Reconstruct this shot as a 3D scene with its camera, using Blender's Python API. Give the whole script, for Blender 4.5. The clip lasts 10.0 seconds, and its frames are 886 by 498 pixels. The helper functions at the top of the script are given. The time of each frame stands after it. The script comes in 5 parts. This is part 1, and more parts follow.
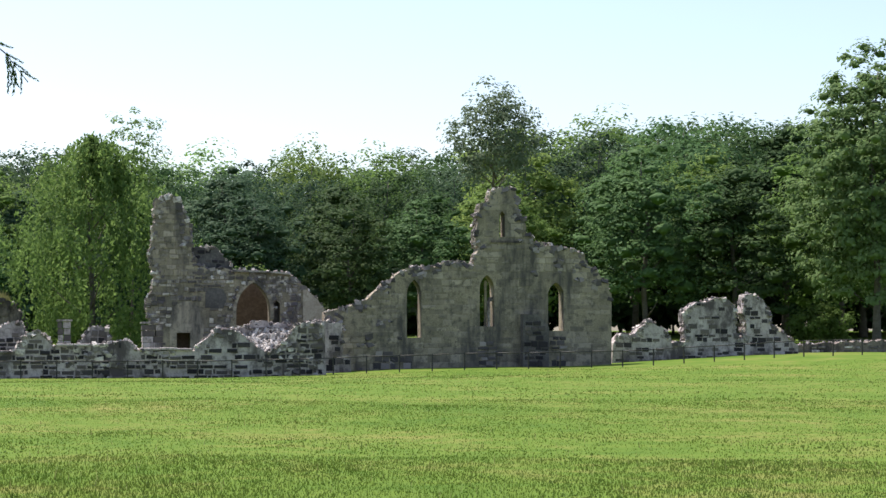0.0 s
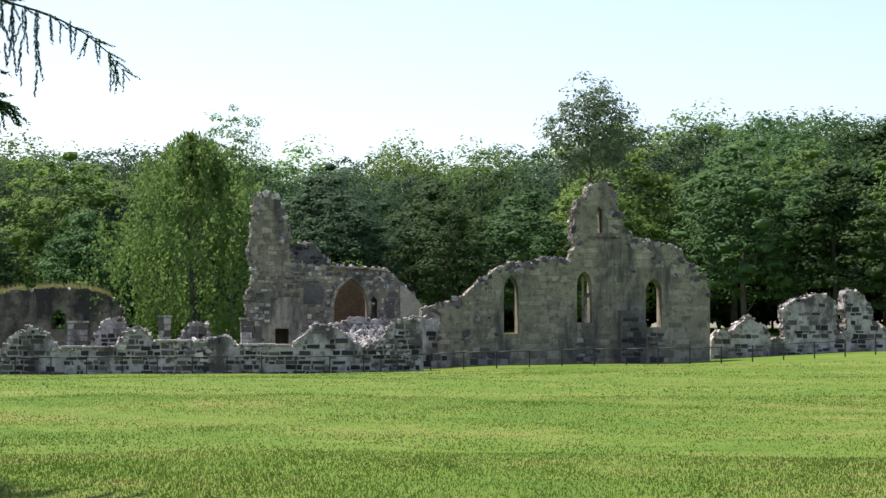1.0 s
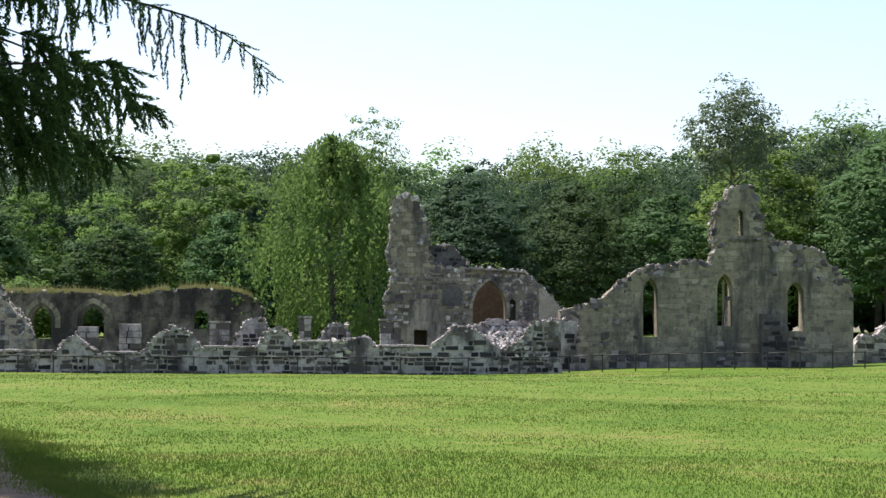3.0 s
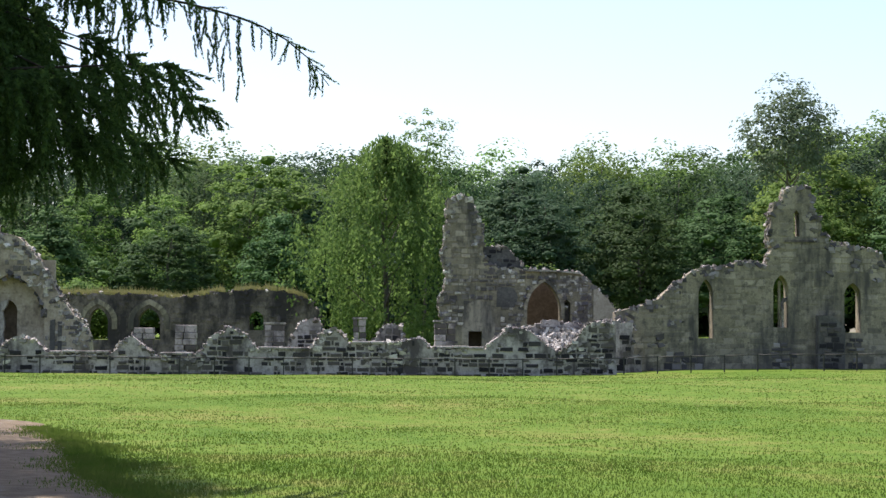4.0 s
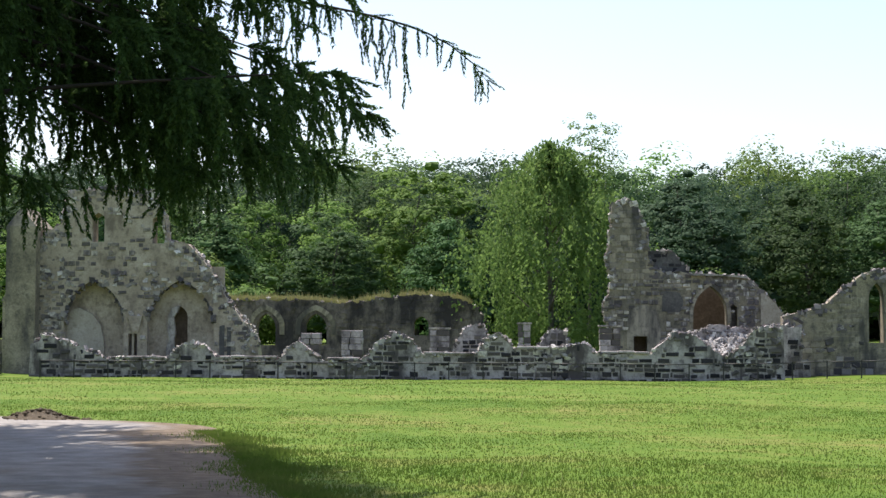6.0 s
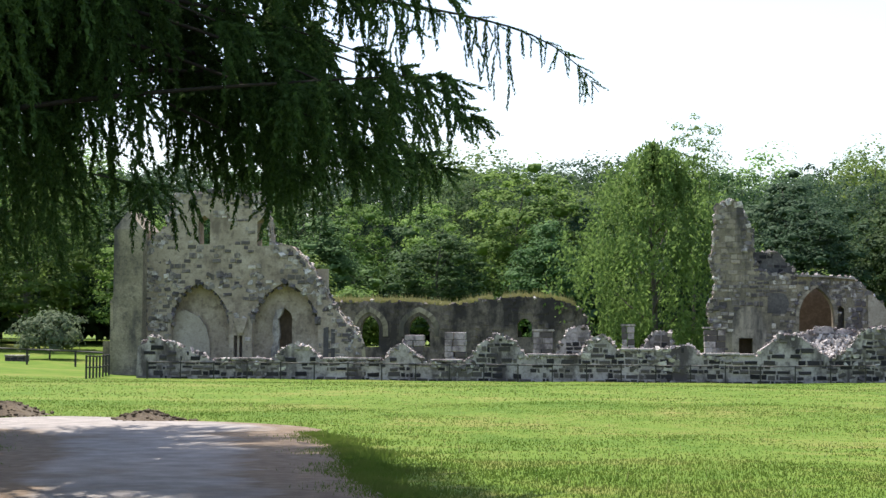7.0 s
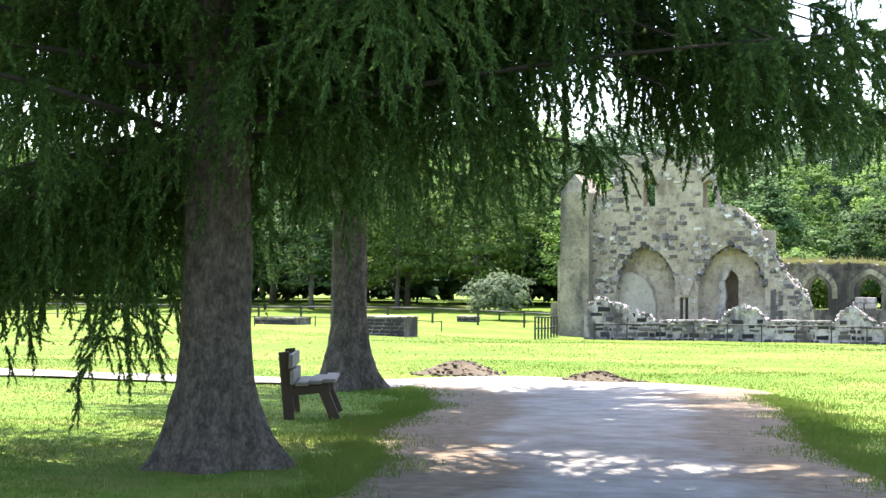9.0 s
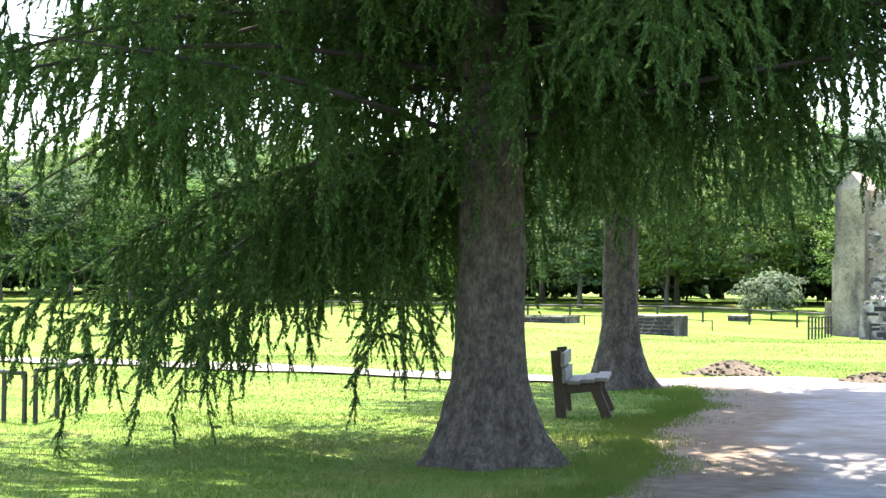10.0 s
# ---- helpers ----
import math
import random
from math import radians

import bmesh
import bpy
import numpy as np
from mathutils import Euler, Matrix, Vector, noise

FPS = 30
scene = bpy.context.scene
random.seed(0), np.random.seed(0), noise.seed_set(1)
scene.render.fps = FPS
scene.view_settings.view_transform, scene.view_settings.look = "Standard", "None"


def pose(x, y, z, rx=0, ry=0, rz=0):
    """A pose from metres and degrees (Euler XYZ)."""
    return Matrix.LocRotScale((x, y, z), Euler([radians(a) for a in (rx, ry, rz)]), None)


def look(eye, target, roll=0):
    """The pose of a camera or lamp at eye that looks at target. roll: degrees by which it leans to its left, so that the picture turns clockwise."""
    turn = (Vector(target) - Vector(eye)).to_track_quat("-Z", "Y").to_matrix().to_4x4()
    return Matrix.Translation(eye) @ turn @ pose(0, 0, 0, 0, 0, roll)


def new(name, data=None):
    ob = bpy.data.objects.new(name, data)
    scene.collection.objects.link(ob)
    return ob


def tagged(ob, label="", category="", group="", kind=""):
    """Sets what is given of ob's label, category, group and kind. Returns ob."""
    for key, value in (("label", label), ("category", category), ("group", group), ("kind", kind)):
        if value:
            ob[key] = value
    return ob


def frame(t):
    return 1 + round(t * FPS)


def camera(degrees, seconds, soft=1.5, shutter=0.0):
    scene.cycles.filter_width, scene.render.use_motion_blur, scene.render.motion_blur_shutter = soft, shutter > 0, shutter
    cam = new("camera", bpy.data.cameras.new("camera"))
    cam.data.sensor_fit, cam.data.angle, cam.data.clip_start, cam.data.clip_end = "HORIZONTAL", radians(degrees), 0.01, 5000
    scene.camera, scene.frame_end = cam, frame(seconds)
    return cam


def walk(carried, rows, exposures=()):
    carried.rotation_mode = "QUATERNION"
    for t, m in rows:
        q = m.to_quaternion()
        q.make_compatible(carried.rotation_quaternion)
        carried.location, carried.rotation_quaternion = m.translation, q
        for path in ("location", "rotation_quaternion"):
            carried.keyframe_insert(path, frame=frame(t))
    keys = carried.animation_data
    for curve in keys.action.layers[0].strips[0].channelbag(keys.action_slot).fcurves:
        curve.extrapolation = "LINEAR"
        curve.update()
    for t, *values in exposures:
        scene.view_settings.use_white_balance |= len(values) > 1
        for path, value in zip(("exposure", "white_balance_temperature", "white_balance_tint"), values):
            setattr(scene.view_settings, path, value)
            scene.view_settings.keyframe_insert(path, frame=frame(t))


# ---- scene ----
import mathutils

# ---------------------------------------------------------------- camera
cam = camera(27.67, 10.0)
ROWS = [
    (0.0, -12.0, 2.6, 0.0), (0.5, -11.265, 2.56, 0.142), (1.0, -8.924, 2.474, -0.057), (1.5, -7.625, 2.483, -0.338),
    (2.0, -6.292, 2.466, -0.497), (2.5, -5.39, 2.492, -0.516), (4.0, -2.812, 2.547, -0.469), (4.5, -1.969, 2.547, -0.628),
    (5.0, -0.643, 2.565, -0.379), (5.5, 0.817, 2.624, -0.319), (7.0, 5.673, 2.708, -0.368), (7.5, 7.852, 2.55, -0.281),
    (8.0, 12.373, 2.167, -0.386), (8.5, 16.257, 1.722, -0.516), (9.0, 19.738, 1.394, -0.474), (9.5, 23.482, 1.332, -0.351),
    (10.0, 28.258, 1.267, -0.61),
]
EYE, ARM = 1.65, 0.33


def held(yaw, pitch, roll):
    """The camera is held at arm's length by someone who turns on the spot."""
    a = math.radians(yaw)
    return pose(-ARM * math.sin(a), ARM * math.cos(a), EYE, 90 + pitch, roll, yaw)


EXPOSURES = [(0.0, 0.66, 6500, 15), (5.5, 0.66, 6500, 15), (7.0, 0.9, 6500, 15), (8.0, 1.42, 6500, 15), (8.5, 1.86, 6500, 15), (9.0, 2.16, 6500, 15), (10.0, 2.42, 6500, 15)]
walk(cam, [(t, held(yaw, pitch, roll)) for t, yaw, pitch, roll in ROWS], EXPOSURES)

# ---------------------------------------------------------------- light
SUN_LEFT, SUN_UP = 42.0, 63.0          # degrees left of the +y axis, and above the horizon
world = bpy.data.worlds.new("sky")
bpy.context.scene.world = world
world.use_nodes = True
wt = world.node_tree
wt.nodes.clear()
sky = wt.nodes.new("ShaderNodeTexSky")
sky.sky_type = "NISHITA"
sky.sun_disc = False
sky.sun_elevation = math.radians(SUN_UP)
sky.sun_rotation = math.radians(-SUN_LEFT)
sky.dust_density = 1.6
sky.ozone_density = 0.6
sky.air_density = 1.0
bg = wt.nodes.new("ShaderNodeBackground")
bg.inputs["Strength"].default_value = 0.145
wo = wt.nodes.new("ShaderNodeOutputWorld")
wt.links.new(sky.outputs[0], bg.inputs["Color"])
wt.links.new(bg.outputs[0], wo.inputs["Surface"])

sun_data = bpy.data.lights.new("sun", "SUN")
sun_data.energy = 4.6
sun_data.angle = math.radians(0.55)
sun_data.color = (1.0, 0.96, 0.88)
sun = new("sun", sun_data)
sl, su = math.radians(SUN_LEFT), math.radians(SUN_UP)
sun_dir = mathutils.Vector((-math.sin(sl) * math.cos(su), math.cos(sl) * math.cos(su), math.sin(su)))
sun.matrix_world = look(sun_dir * 60, (0, 0, 0))

# ---------------------------------------------------------------- materials


def material(name, cols, scale=4.0, fine=40.0, rough=0.85, bump=0.3, island=0.0, per_object=0.0, tone=0.0, stretch=(1, 1, 1), translucent=0.0, stain=None, stain_scale=1.0, dist=0.02, spec=0.3, streak=0.45, stain_from=0.46):
    """A surface with colour variation at two scales, optional stains, piece-to-piece variation and fine relief."""
    m = bpy.data.materials.new(name)
    m.use_nodes = True
    nt = m.node_tree
    n, l = nt.nodes, nt.links
    bsdf = n["Principled BSDF"]
    bsdf.inputs["Roughness"].default_value = rough
    bsdf.inputs["Specular IOR Level"].default_value = spec
    co = n.new("ShaderNodeTexCoord")
    mp = n.new("ShaderNodeMapping")
    mp.inputs["Scale"].default_value = stretch
    geo = n.new("ShaderNodeNewGeometry")
    l.new(geo.outputs["Position"], mp.inputs["Vector"])
    a = n.new("ShaderNodeTexNoise")
    a.inputs["Scale"].default_value = scale
    a.inputs["Detail"].default_value = 5
    a.inputs["Roughness"].default_value = 0.6
    b = n.new("ShaderNodeTexNoise")
    b.inputs["Scale"].default_value = fine
    b.inputs["Detail"].default_value = 3
    for t in (a, b):
        l.new(mp.outputs[0], t.inputs["Vector"])
    mixf = n.new("ShaderNodeMix")
    mixf.data_type = "FLOAT"
    mixf.inputs[0].default_value = 0.35
    l.new(a.outputs["Fac"], mixf.inputs[2])
    l.new(b.outputs["Fac"], mixf.inputs[3])
    fac = mixf.outputs[0]
    if island or per_object:
        src = geo.outputs["Random Per Island"] if island else n.new("ShaderNodeObjectInfo").outputs["Random"]
        mix2 = n.new("ShaderNodeMix")
        mix2.data_type = "FLOAT"
        mix2.inputs[0].default_value = island or per_object
        l.new(fac, mix2.inputs[2])
        l.new(src, mix2.inputs[3])
        fac = mix2.outputs[0]
    ramp = n.new("ShaderNodeValToRGB")
    el = ramp.color_ramp.elements
    lo, hi = (0.3, 0.7) if not (island or per_object) else (0.15, 0.85)
    for i, c in enumerate(cols):
        p = lo + (hi - lo) * i / max(1, len(cols) - 1)
        e = el[i] if i < 2 else el.new(p)
        e.position = p
        e.color = (*c, 1)
    l.new(fac, ramp.inputs[0])
    col = ramp.outputs[0]
    if stain:
        s = n.new("ShaderNodeTexNoise")
        s.inputs["Scale"].default_value = stain_scale
        s.inputs["Detail"].default_value = 6
        s.inputs["Roughness"].default_value = 0.68
        sm = n.new("ShaderNodeMapping")
        sm.inputs["Scale"].default_value = (1, 1, streak)
        l.new(geo.outputs["Position"], sm.inputs["Vector"])
        l.new(sm.outputs[0], s.inputs["Vector"])
        sr = n.new("ShaderNodeMapRange")
        sr.inputs[1].default_value, sr.inputs[2].default_value = stain_from, stain_from + 0.14
        l.new(s.outputs["Fac"], sr.inputs[0])
        sx = n.new("ShaderNodeMix")
        sx.data_type = "RGBA"
        l.new(sr.outputs[0], sx.inputs[0])
        l.new(col, sx.inputs[6])
        sx.inputs[7].default_value = (*stain, 1)
        s2 = n.new("ShaderNodeTexNoise")
        s2.inputs["Scale"].default_value = stain_scale * 4.5
        s2.inputs["Detail"].default_value = 4
        s2.inputs["Roughness"].default_value = 0.7
        l.new(geo.outputs["Position"], s2.inputs["Vector"])
        r2 = n.new("ShaderNodeMapRange")
        r2.inputs[1].default_value, r2.inputs[2].default_value, r2.inputs[4].default_value = 0.5, 0.68, 0.75
        l.new(s2.outputs["Fac"], r2.inputs[0])
        sy = n.new("ShaderNodeMix")
        sy.data_type = "RGBA"
        l.new(r2.outputs[0], sy.inputs[0])
        l.new(sx.outputs[2], sy.inputs[6])
        sy.inputs[7].default_value = (*[c * 0.8 for c in stain], 1)
        col = sy.outputs[2]
    if tone:
        oi = n.new("ShaderNodeObjectInfo")
        vr = n.new("ShaderNodeMapRange")
        vr.inputs[3].default_value, vr.inputs[4].default_value = 1 - tone, 1 + tone
        l.new(oi.outputs["Random"], vr.inputs[0])
        hu = n.new("ShaderNodeMapRange")
        hu.inputs[3].default_value, hu.inputs[4].default_value = 0.478, 0.51
        wn = n.new("ShaderNodeTexWhiteNoise")
        wn.noise_dimensions = "1D"
        l.new(oi.outputs["Random"], wn.inputs["W"])
        l.new(wn.outputs["Value"], hu.inputs[0])
        hs = n.new("ShaderNodeHueSaturation")
        hs.inputs["Saturation"].default_value = 0.93
        l.new(hu.outputs[0], hs.inputs["Hue"])
        l.new(vr.outputs[0], hs.inputs["Value"])
        l.new(col, hs.inputs["Color"])
        col = hs.outputs[0]
    l.new(col, bsdf.inputs["Base Color"])
    if bump:
        bp = n.new("ShaderNodeBump")
        bp.inputs["Strength"].default_value = bump
        bp.inputs["Distance"].default_value = dist
        l.new(mixf.outputs[0], bp.inputs["Height"])
        l.new(bp.outputs[0], bsdf.inputs["Normal"])
    if translucent:
        tr = n.new("ShaderNodeBsdfTranslucent")
        l.new(col, tr.inputs["Color"])
        ms = n.new("ShaderNodeMixShader")
        ms.inputs[0].default_value = translucent
        l.new(bsdf.outputs[0], ms.inputs[1])
        l.new(tr.outputs[0], ms.inputs[2])
        l.new(ms.outputs[0], n["Material Output"].inputs["Surface"])
    return m


GRASS = material("meadow_turf", [(0.060, 0.118, 0.016), (0.104, 0.162, 0.025), (0.19, 0.184, 0.055)], 0.2, 1.6, 0.9, 0.3, dist=0.03, spec=0.05)
BLADE = material("grass_blade", [(0.054, 0.114, 0.015), (0.088, 0.152, 0.023), (0.135, 0.168, 0.042), (0.175, 0.172, 0.058)], 0.2, 1.6, 0.8, 0, island=0.08, translucent=0.5, spec=0.03)
DRYGRASS = material("dry_grass", [(0.22, 0.23, 0.08), (0.38, 0.34, 0.16)], 1, 5, 0.8, 0, island=0.5, translucent=0.3)
GRAVEL = material("path_gravel", [(0.155, 0.138, 0.122), (0.255, 0.232, 0.208), (0.385, 0.355, 0.322)], 2.2, 55, 0.95, 0.8, dist=0.03)


def path_material():
    """Gravel in the middle of the path that gives way to trodden brown earth, in ragged patches, where the wear attribute falls."""
    m = material("worn_path", [(0.155, 0.138, 0.122), (0.255, 0.232, 0.208), (0.385, 0.355, 0.322)], 2.2, 55, 0.95, 0.8, dist=0.03)
    n, l = m.node_tree.nodes, m.node_tree.links
    bsdf = n["Principled BSDF"]
    gravel = bsdf.inputs["Base Color"].links[0].from_socket
    earth = n.new("ShaderNodeValToRGB")
    earth.color_ramp.elements[0].color = (0.115, 0.08, 0.048, 1)
    earth.color_ramp.elements[1].color = (0.215, 0.162, 0.108, 1)
    earth.color_ramp.elements[0].position, earth.color_ramp.elements[1].position = 0.3, 0.7
    noise_a = n.new("ShaderNodeTexNoise")
    noise_a.inputs["Scale"].default_value = 5.0
    noise_a.inputs["Detail"].default_value = 6
    noise_b = n.new("ShaderNodeTexNoise")
    noise_b.inputs["Scale"].default_value = 0.9
    noise_b.inputs["Detail"].default_value = 6
    geo = n.new("ShaderNodeNewGeometry")
    l.new(geo.outputs["Position"], noise_a.inputs["Vector"])
    l.new(geo.outputs["Position"], noise_b.inputs["Vector"])
    l.new(noise_a.outputs["Fac"], earth.inputs[0])
    wear = n.new("ShaderNodeAttribute")
    wear.attribute_name = "wear"
    add = n.new("ShaderNodeMath")
    add.operation = "ADD"
    l.new(wear.outputs["Fac"], add.inputs[0])
    l.new(noise_b.outputs["Fac"], add.inputs[1])
    rg = n.new("ShaderNodeMapRange")
    rg.inputs[1].default_value, rg.inputs[2].default_value = 1.08, 1.36
    l.new(add.outputs[0], rg.inputs[0])
    mix = n.new("ShaderNodeMix")
    mix.data_type = "RGBA"
    l.new(rg.outputs[0], mix.inputs[0])
    l.new(earth.outputs[0], mix.inputs[6])
    l.new(gravel, mix.inputs[7])
    l.new(mix.outputs[2], bsdf.inputs["Base Color"])
    return m


WORNPATH = path_material()
SOIL = material("dug_soil", [(0.045, 0.033, 0.02), (0.085, 0.064, 0.04), (0.135, 0.105, 0.065)], 3, 22, 0.95, 0.9, dist=0.05)
MORTAR = material("pale_mortar", [(0.272, 0.238, 0.223), (0.436, 0.384, 0.366), (0.601, 0.535, 0.513)], 1.3, 14, 0.9, 0.8, stain=(0.097, 0.081, 0.081), stain_scale=0.8)
DARKSTONE = material("dark_rubble_stone", [(0.014, 0.013, 0.016), (0.045, 0.04, 0.042), (0.17, 0.145, 0.13)], 2.0, 16, 0.9, 0.7, island=0.6)
DARKBLOCK = material("dark_rubble_block", [(0.014, 0.013, 0.016), (0.045, 0.04, 0.042), (0.17, 0.145, 0.13)], 2.0, 16, 0.9, 0.7, per_object=0.6)
RUBBLE = material("broken_pale_stone", [(0.069, 0.061, 0.057), (0.316, 0.282, 0.247), (0.736, 0.673, 0.609)], 2.0, 12, 0.9, 0.8, island=0.7, stain=(0.116, 0.099, 0.100), stain_scale=1.4)
DARKRUBBLE = material("lichen_dark_rubble", [(0.049, 0.044, 0.048), (0.136, 0.119, 0.119), (0.349, 0.311, 0.294)], 2.0, 12, 0.92, 0.8, island=0.65)
# Brighter copy of RUBBLE: part of the heap's sunlight is in this colour.
HEAP = material("sunlit_pale_rubble", [(0.22, 0.20, 0.185), (0.44, 0.41, 0.38), (0.66, 0.62, 0.57)], 2.0, 12, 0.9, 0.8, island=0.6)
ASHLAR = material("limestone_ashlar", [(0.13, 0.112, 0.08), (0.26, 0.222, 0.16), (0.43, 0.368, 0.272)], 0.7, 13, 0.9, 0.7, stain=(0.085, 0.077, 0.07), stain_scale=0.8, streak=0.2, stain_from=0.51)
ASHBLOCK = material("limestone_block", [(0.129, 0.112, 0.090), (0.291, 0.249, 0.190), (0.482, 0.414, 0.330)], 1.4, 13, 0.9, 0.6, island=0.4, stain=(0.085, 0.077, 0.07), stain_scale=0.8, streak=0.2, stain_from=0.51)
ASHPIECE = material("limestone_piece", [(0.115, 0.10, 0.08), (0.26, 0.222, 0.17), (0.43, 0.37, 0.295)], 1.4, 13, 0.9, 0.6, per_object=0.4, stain=(0.085, 0.077, 0.07), stain_scale=0.8, streak=0.2, stain_from=0.51)
TAN = material("tan_church_stone", [(0.255, 0.205, 0.150), (0.385, 0.320, 0.245), (0.530, 0.455, 0.370)], 0.8, 11, 0.9, 0.7, stain=(0.19, 0.152, 0.118), stain_scale=0.9, streak=0.6, stain_from=0.52)
RENDERED = material("pale_smooth_render", [(0.28, 0.24, 0.19), (0.40, 0.35, 0.285), (0.52, 0.465, 0.39)], 0.9, 12, 0.9, 0.4, stain=(0.25, 0.21, 0.16), stain_scale=0.8, stain_from=0.56)
# Dark weathered masonry; also stands for the shade of niches and the slot.
DARKRENDER_SHADE = material("weathered_render_niche_shade", [(0.05, 0.046, 0.046), (0.10, 0.092, 0.088), (0.19, 0.175, 0.16)], 1.3, 11, 0.92, 0.7)
RUBPIECE = material("broken_pale_block", [(0.060, 0.054, 0.052), (0.300, 0.262, 0.218), (0.612, 0.546, 0.468)], 2.0, 12, 0.9, 0.8, per_object=0.65, stain=(0.107, 0.092, 0.090), stain_scale=1.2)
CLOISTER = material("dark_cloister_stone", [(0.107, 0.087, 0.076), (0.194, 0.160, 0.138), (0.301, 0.252, 0.218)], 0.8, 11, 0.92, 0.7, stain=(0.049, 0.042, 0.043), stain_scale=0.7)
# Red-brown vault plaster, darkened for its shaded interior; also used behind the doors.
PLASTER_SHADE = material("red_brown_plaster_and_door_shade", [(0.07, 0.052, 0.036), (0.125, 0.092, 0.065), (0.20, 0.15, 0.108)], 1.2, 9, 0.9, 0.4)
BARK = material("spruce_bark", [(0.03, 0.024, 0.019), (0.085, 0.070, 0.055), (0.165, 0.140, 0.112)], 6, 24, 0.95, 1.0, stretch=(1.5, 1.5, 0.75), dist=0.06, stain=(0.035, 0.03, 0.024), stain_scale=2.6, streak=0.8, stain_from=0.56)
TWIGBARK = material("limb_bark", [(0.025, 0.02, 0.016), (0.06, 0.048, 0.036)], 6, 30, 0.95, 0.6)
FARBARK = material("forest_bark", [(0.07, 0.06, 0.05), (0.16, 0.145, 0.125)], 2, 8, 0.95, 0.4)
NEEDLE = material("spruce_needles", [(0.032, 0.060, 0.018), (0.060, 0.113, 0.031), (0.108, 0.178, 0.046)], 0.6, 6, 0.7, 0, island=0.5, translucent=0.45, spec=0.15)
WOODDARK = material("bench_dark_timber", [(0.03, 0.02, 0.014), (0.07, 0.045, 0.03)], 3, 30, 0.6, 0.4, stretch=(1, 1, 0.3))
WOODPALE = material("bench_weathered_slat", [(0.12, 0.108, 0.095), (0.22, 0.2, 0.178)], 4, 30, 0.55, 0.3, stretch=(0.3, 1, 1))
IRON = material("dark_iron", [(0.02, 0.02, 0.02), (0.05, 0.045, 0.04)], 6, 40, 0.55, 0.2)


def leaf(name, dark, mid, light, tr=0.5, tone=0.36):
    return material(name, [dark, mid, light], 0.3, 1.6, 0.7, 0, island=0.16, translucent=tr, spec=0.1, tone=tone)


LEAF_MID = leaf("forest_leaf", (0.031, 0.068, 0.024), (0.066, 0.130, 0.040), (0.127, 0.210, 0.062), 0.4, 0.4)
LEAF_DARK = leaf("dark_leaf", (0.024, 0.054, 0.027), (0.046, 0.092, 0.043), (0.086, 0.146, 0.068), 0.38)
# Fresh green, lightened so that sunlit trees carry some light in their colour.
LEAF_LIGHT = leaf("fresh_sunlit_leaf", (0.069, 0.138, 0.025), (0.138, 0.247, 0.046), (0.230, 0.345, 0.076), 0.46)
LEAF_BIRCH = leaf("birch_leaf", (0.083, 0.143, 0.037), (0.143, 0.226, 0.062), (0.220, 0.303, 0.094), tone=0.0)
LEAF_WILLOW = leaf("willow_leaf", (0.080, 0.131, 0.049), (0.152, 0.232, 0.087), (0.254, 0.348, 0.145), tone=0.0)
LEAF_GREY = leaf("poplar_leaf", (0.072, 0.111, 0.060), (0.130, 0.185, 0.099), (0.215, 0.267, 0.163), tone=0.15)

# ---------------------------------------------------------------- helpers


def link_mesh(name, bm, mat):
    me = bpy.data.meshes.new(name)
    bm.to_mesh(me)
    bm.free()
    me.materials.append(mat)
    return new(name, me)


def part(name, bm, mat, parent, label=""):
    """One mesh object under a thing or a part; its geometry is in the parent's own space."""
    ob = link_mesh(name, bm, mat)
    ob.parent = parent
    if label:
        tagged(ob, label)
    return ob


def root(name, at, label, category, group=""):
    ob = new(name)
    ob.location = at
    return tagged(ob, label, category, group)


def array_mesh(name, verts, faces, mat, smooth=False):
    """A mesh object from arrays: verts (n, 3), faces (m, k)."""
    me = bpy.data.meshes.new(name)
    nf, k = faces.shape
    me.vertices.add(len(verts))
    me.vertices.foreach_set("co", np.asarray(verts, dtype=np.float32).ravel())
    me.loops.add(nf * k)
    me.loops.foreach_set("vertex_index", faces.astype(np.int32).ravel())
    me.polygons.add(nf)
    me.polygons.foreach_set("loop_start", np.arange(0, nf * k, k, dtype=np.int32))
    if smooth:
        me.polygons.foreach_set("use_smooth", np.ones(nf, dtype=bool))
    me.update()
    me.validate()
    me.materials.append(mat)
    return new(name, me)


def box(bm, x0, x1, y0, y1, z0, z1):
    vs = [bm.verts.new(p) for p in ((x0, y0, z0), (x1, y0, z0), (x1, y1, z0), (x0, y1, z0), (x0, y0, z1), (x1, y0, z1), (x1, y1, z1), (x0, y1, z1))]
    for q in ((0, 3, 2, 1), (4, 5, 6, 7), (0, 1, 5, 4), (1, 2, 6, 5), (2, 3, 7, 6), (3, 0, 4, 7)):
        bm.faces.new([vs[i] for i in q])
    return vs


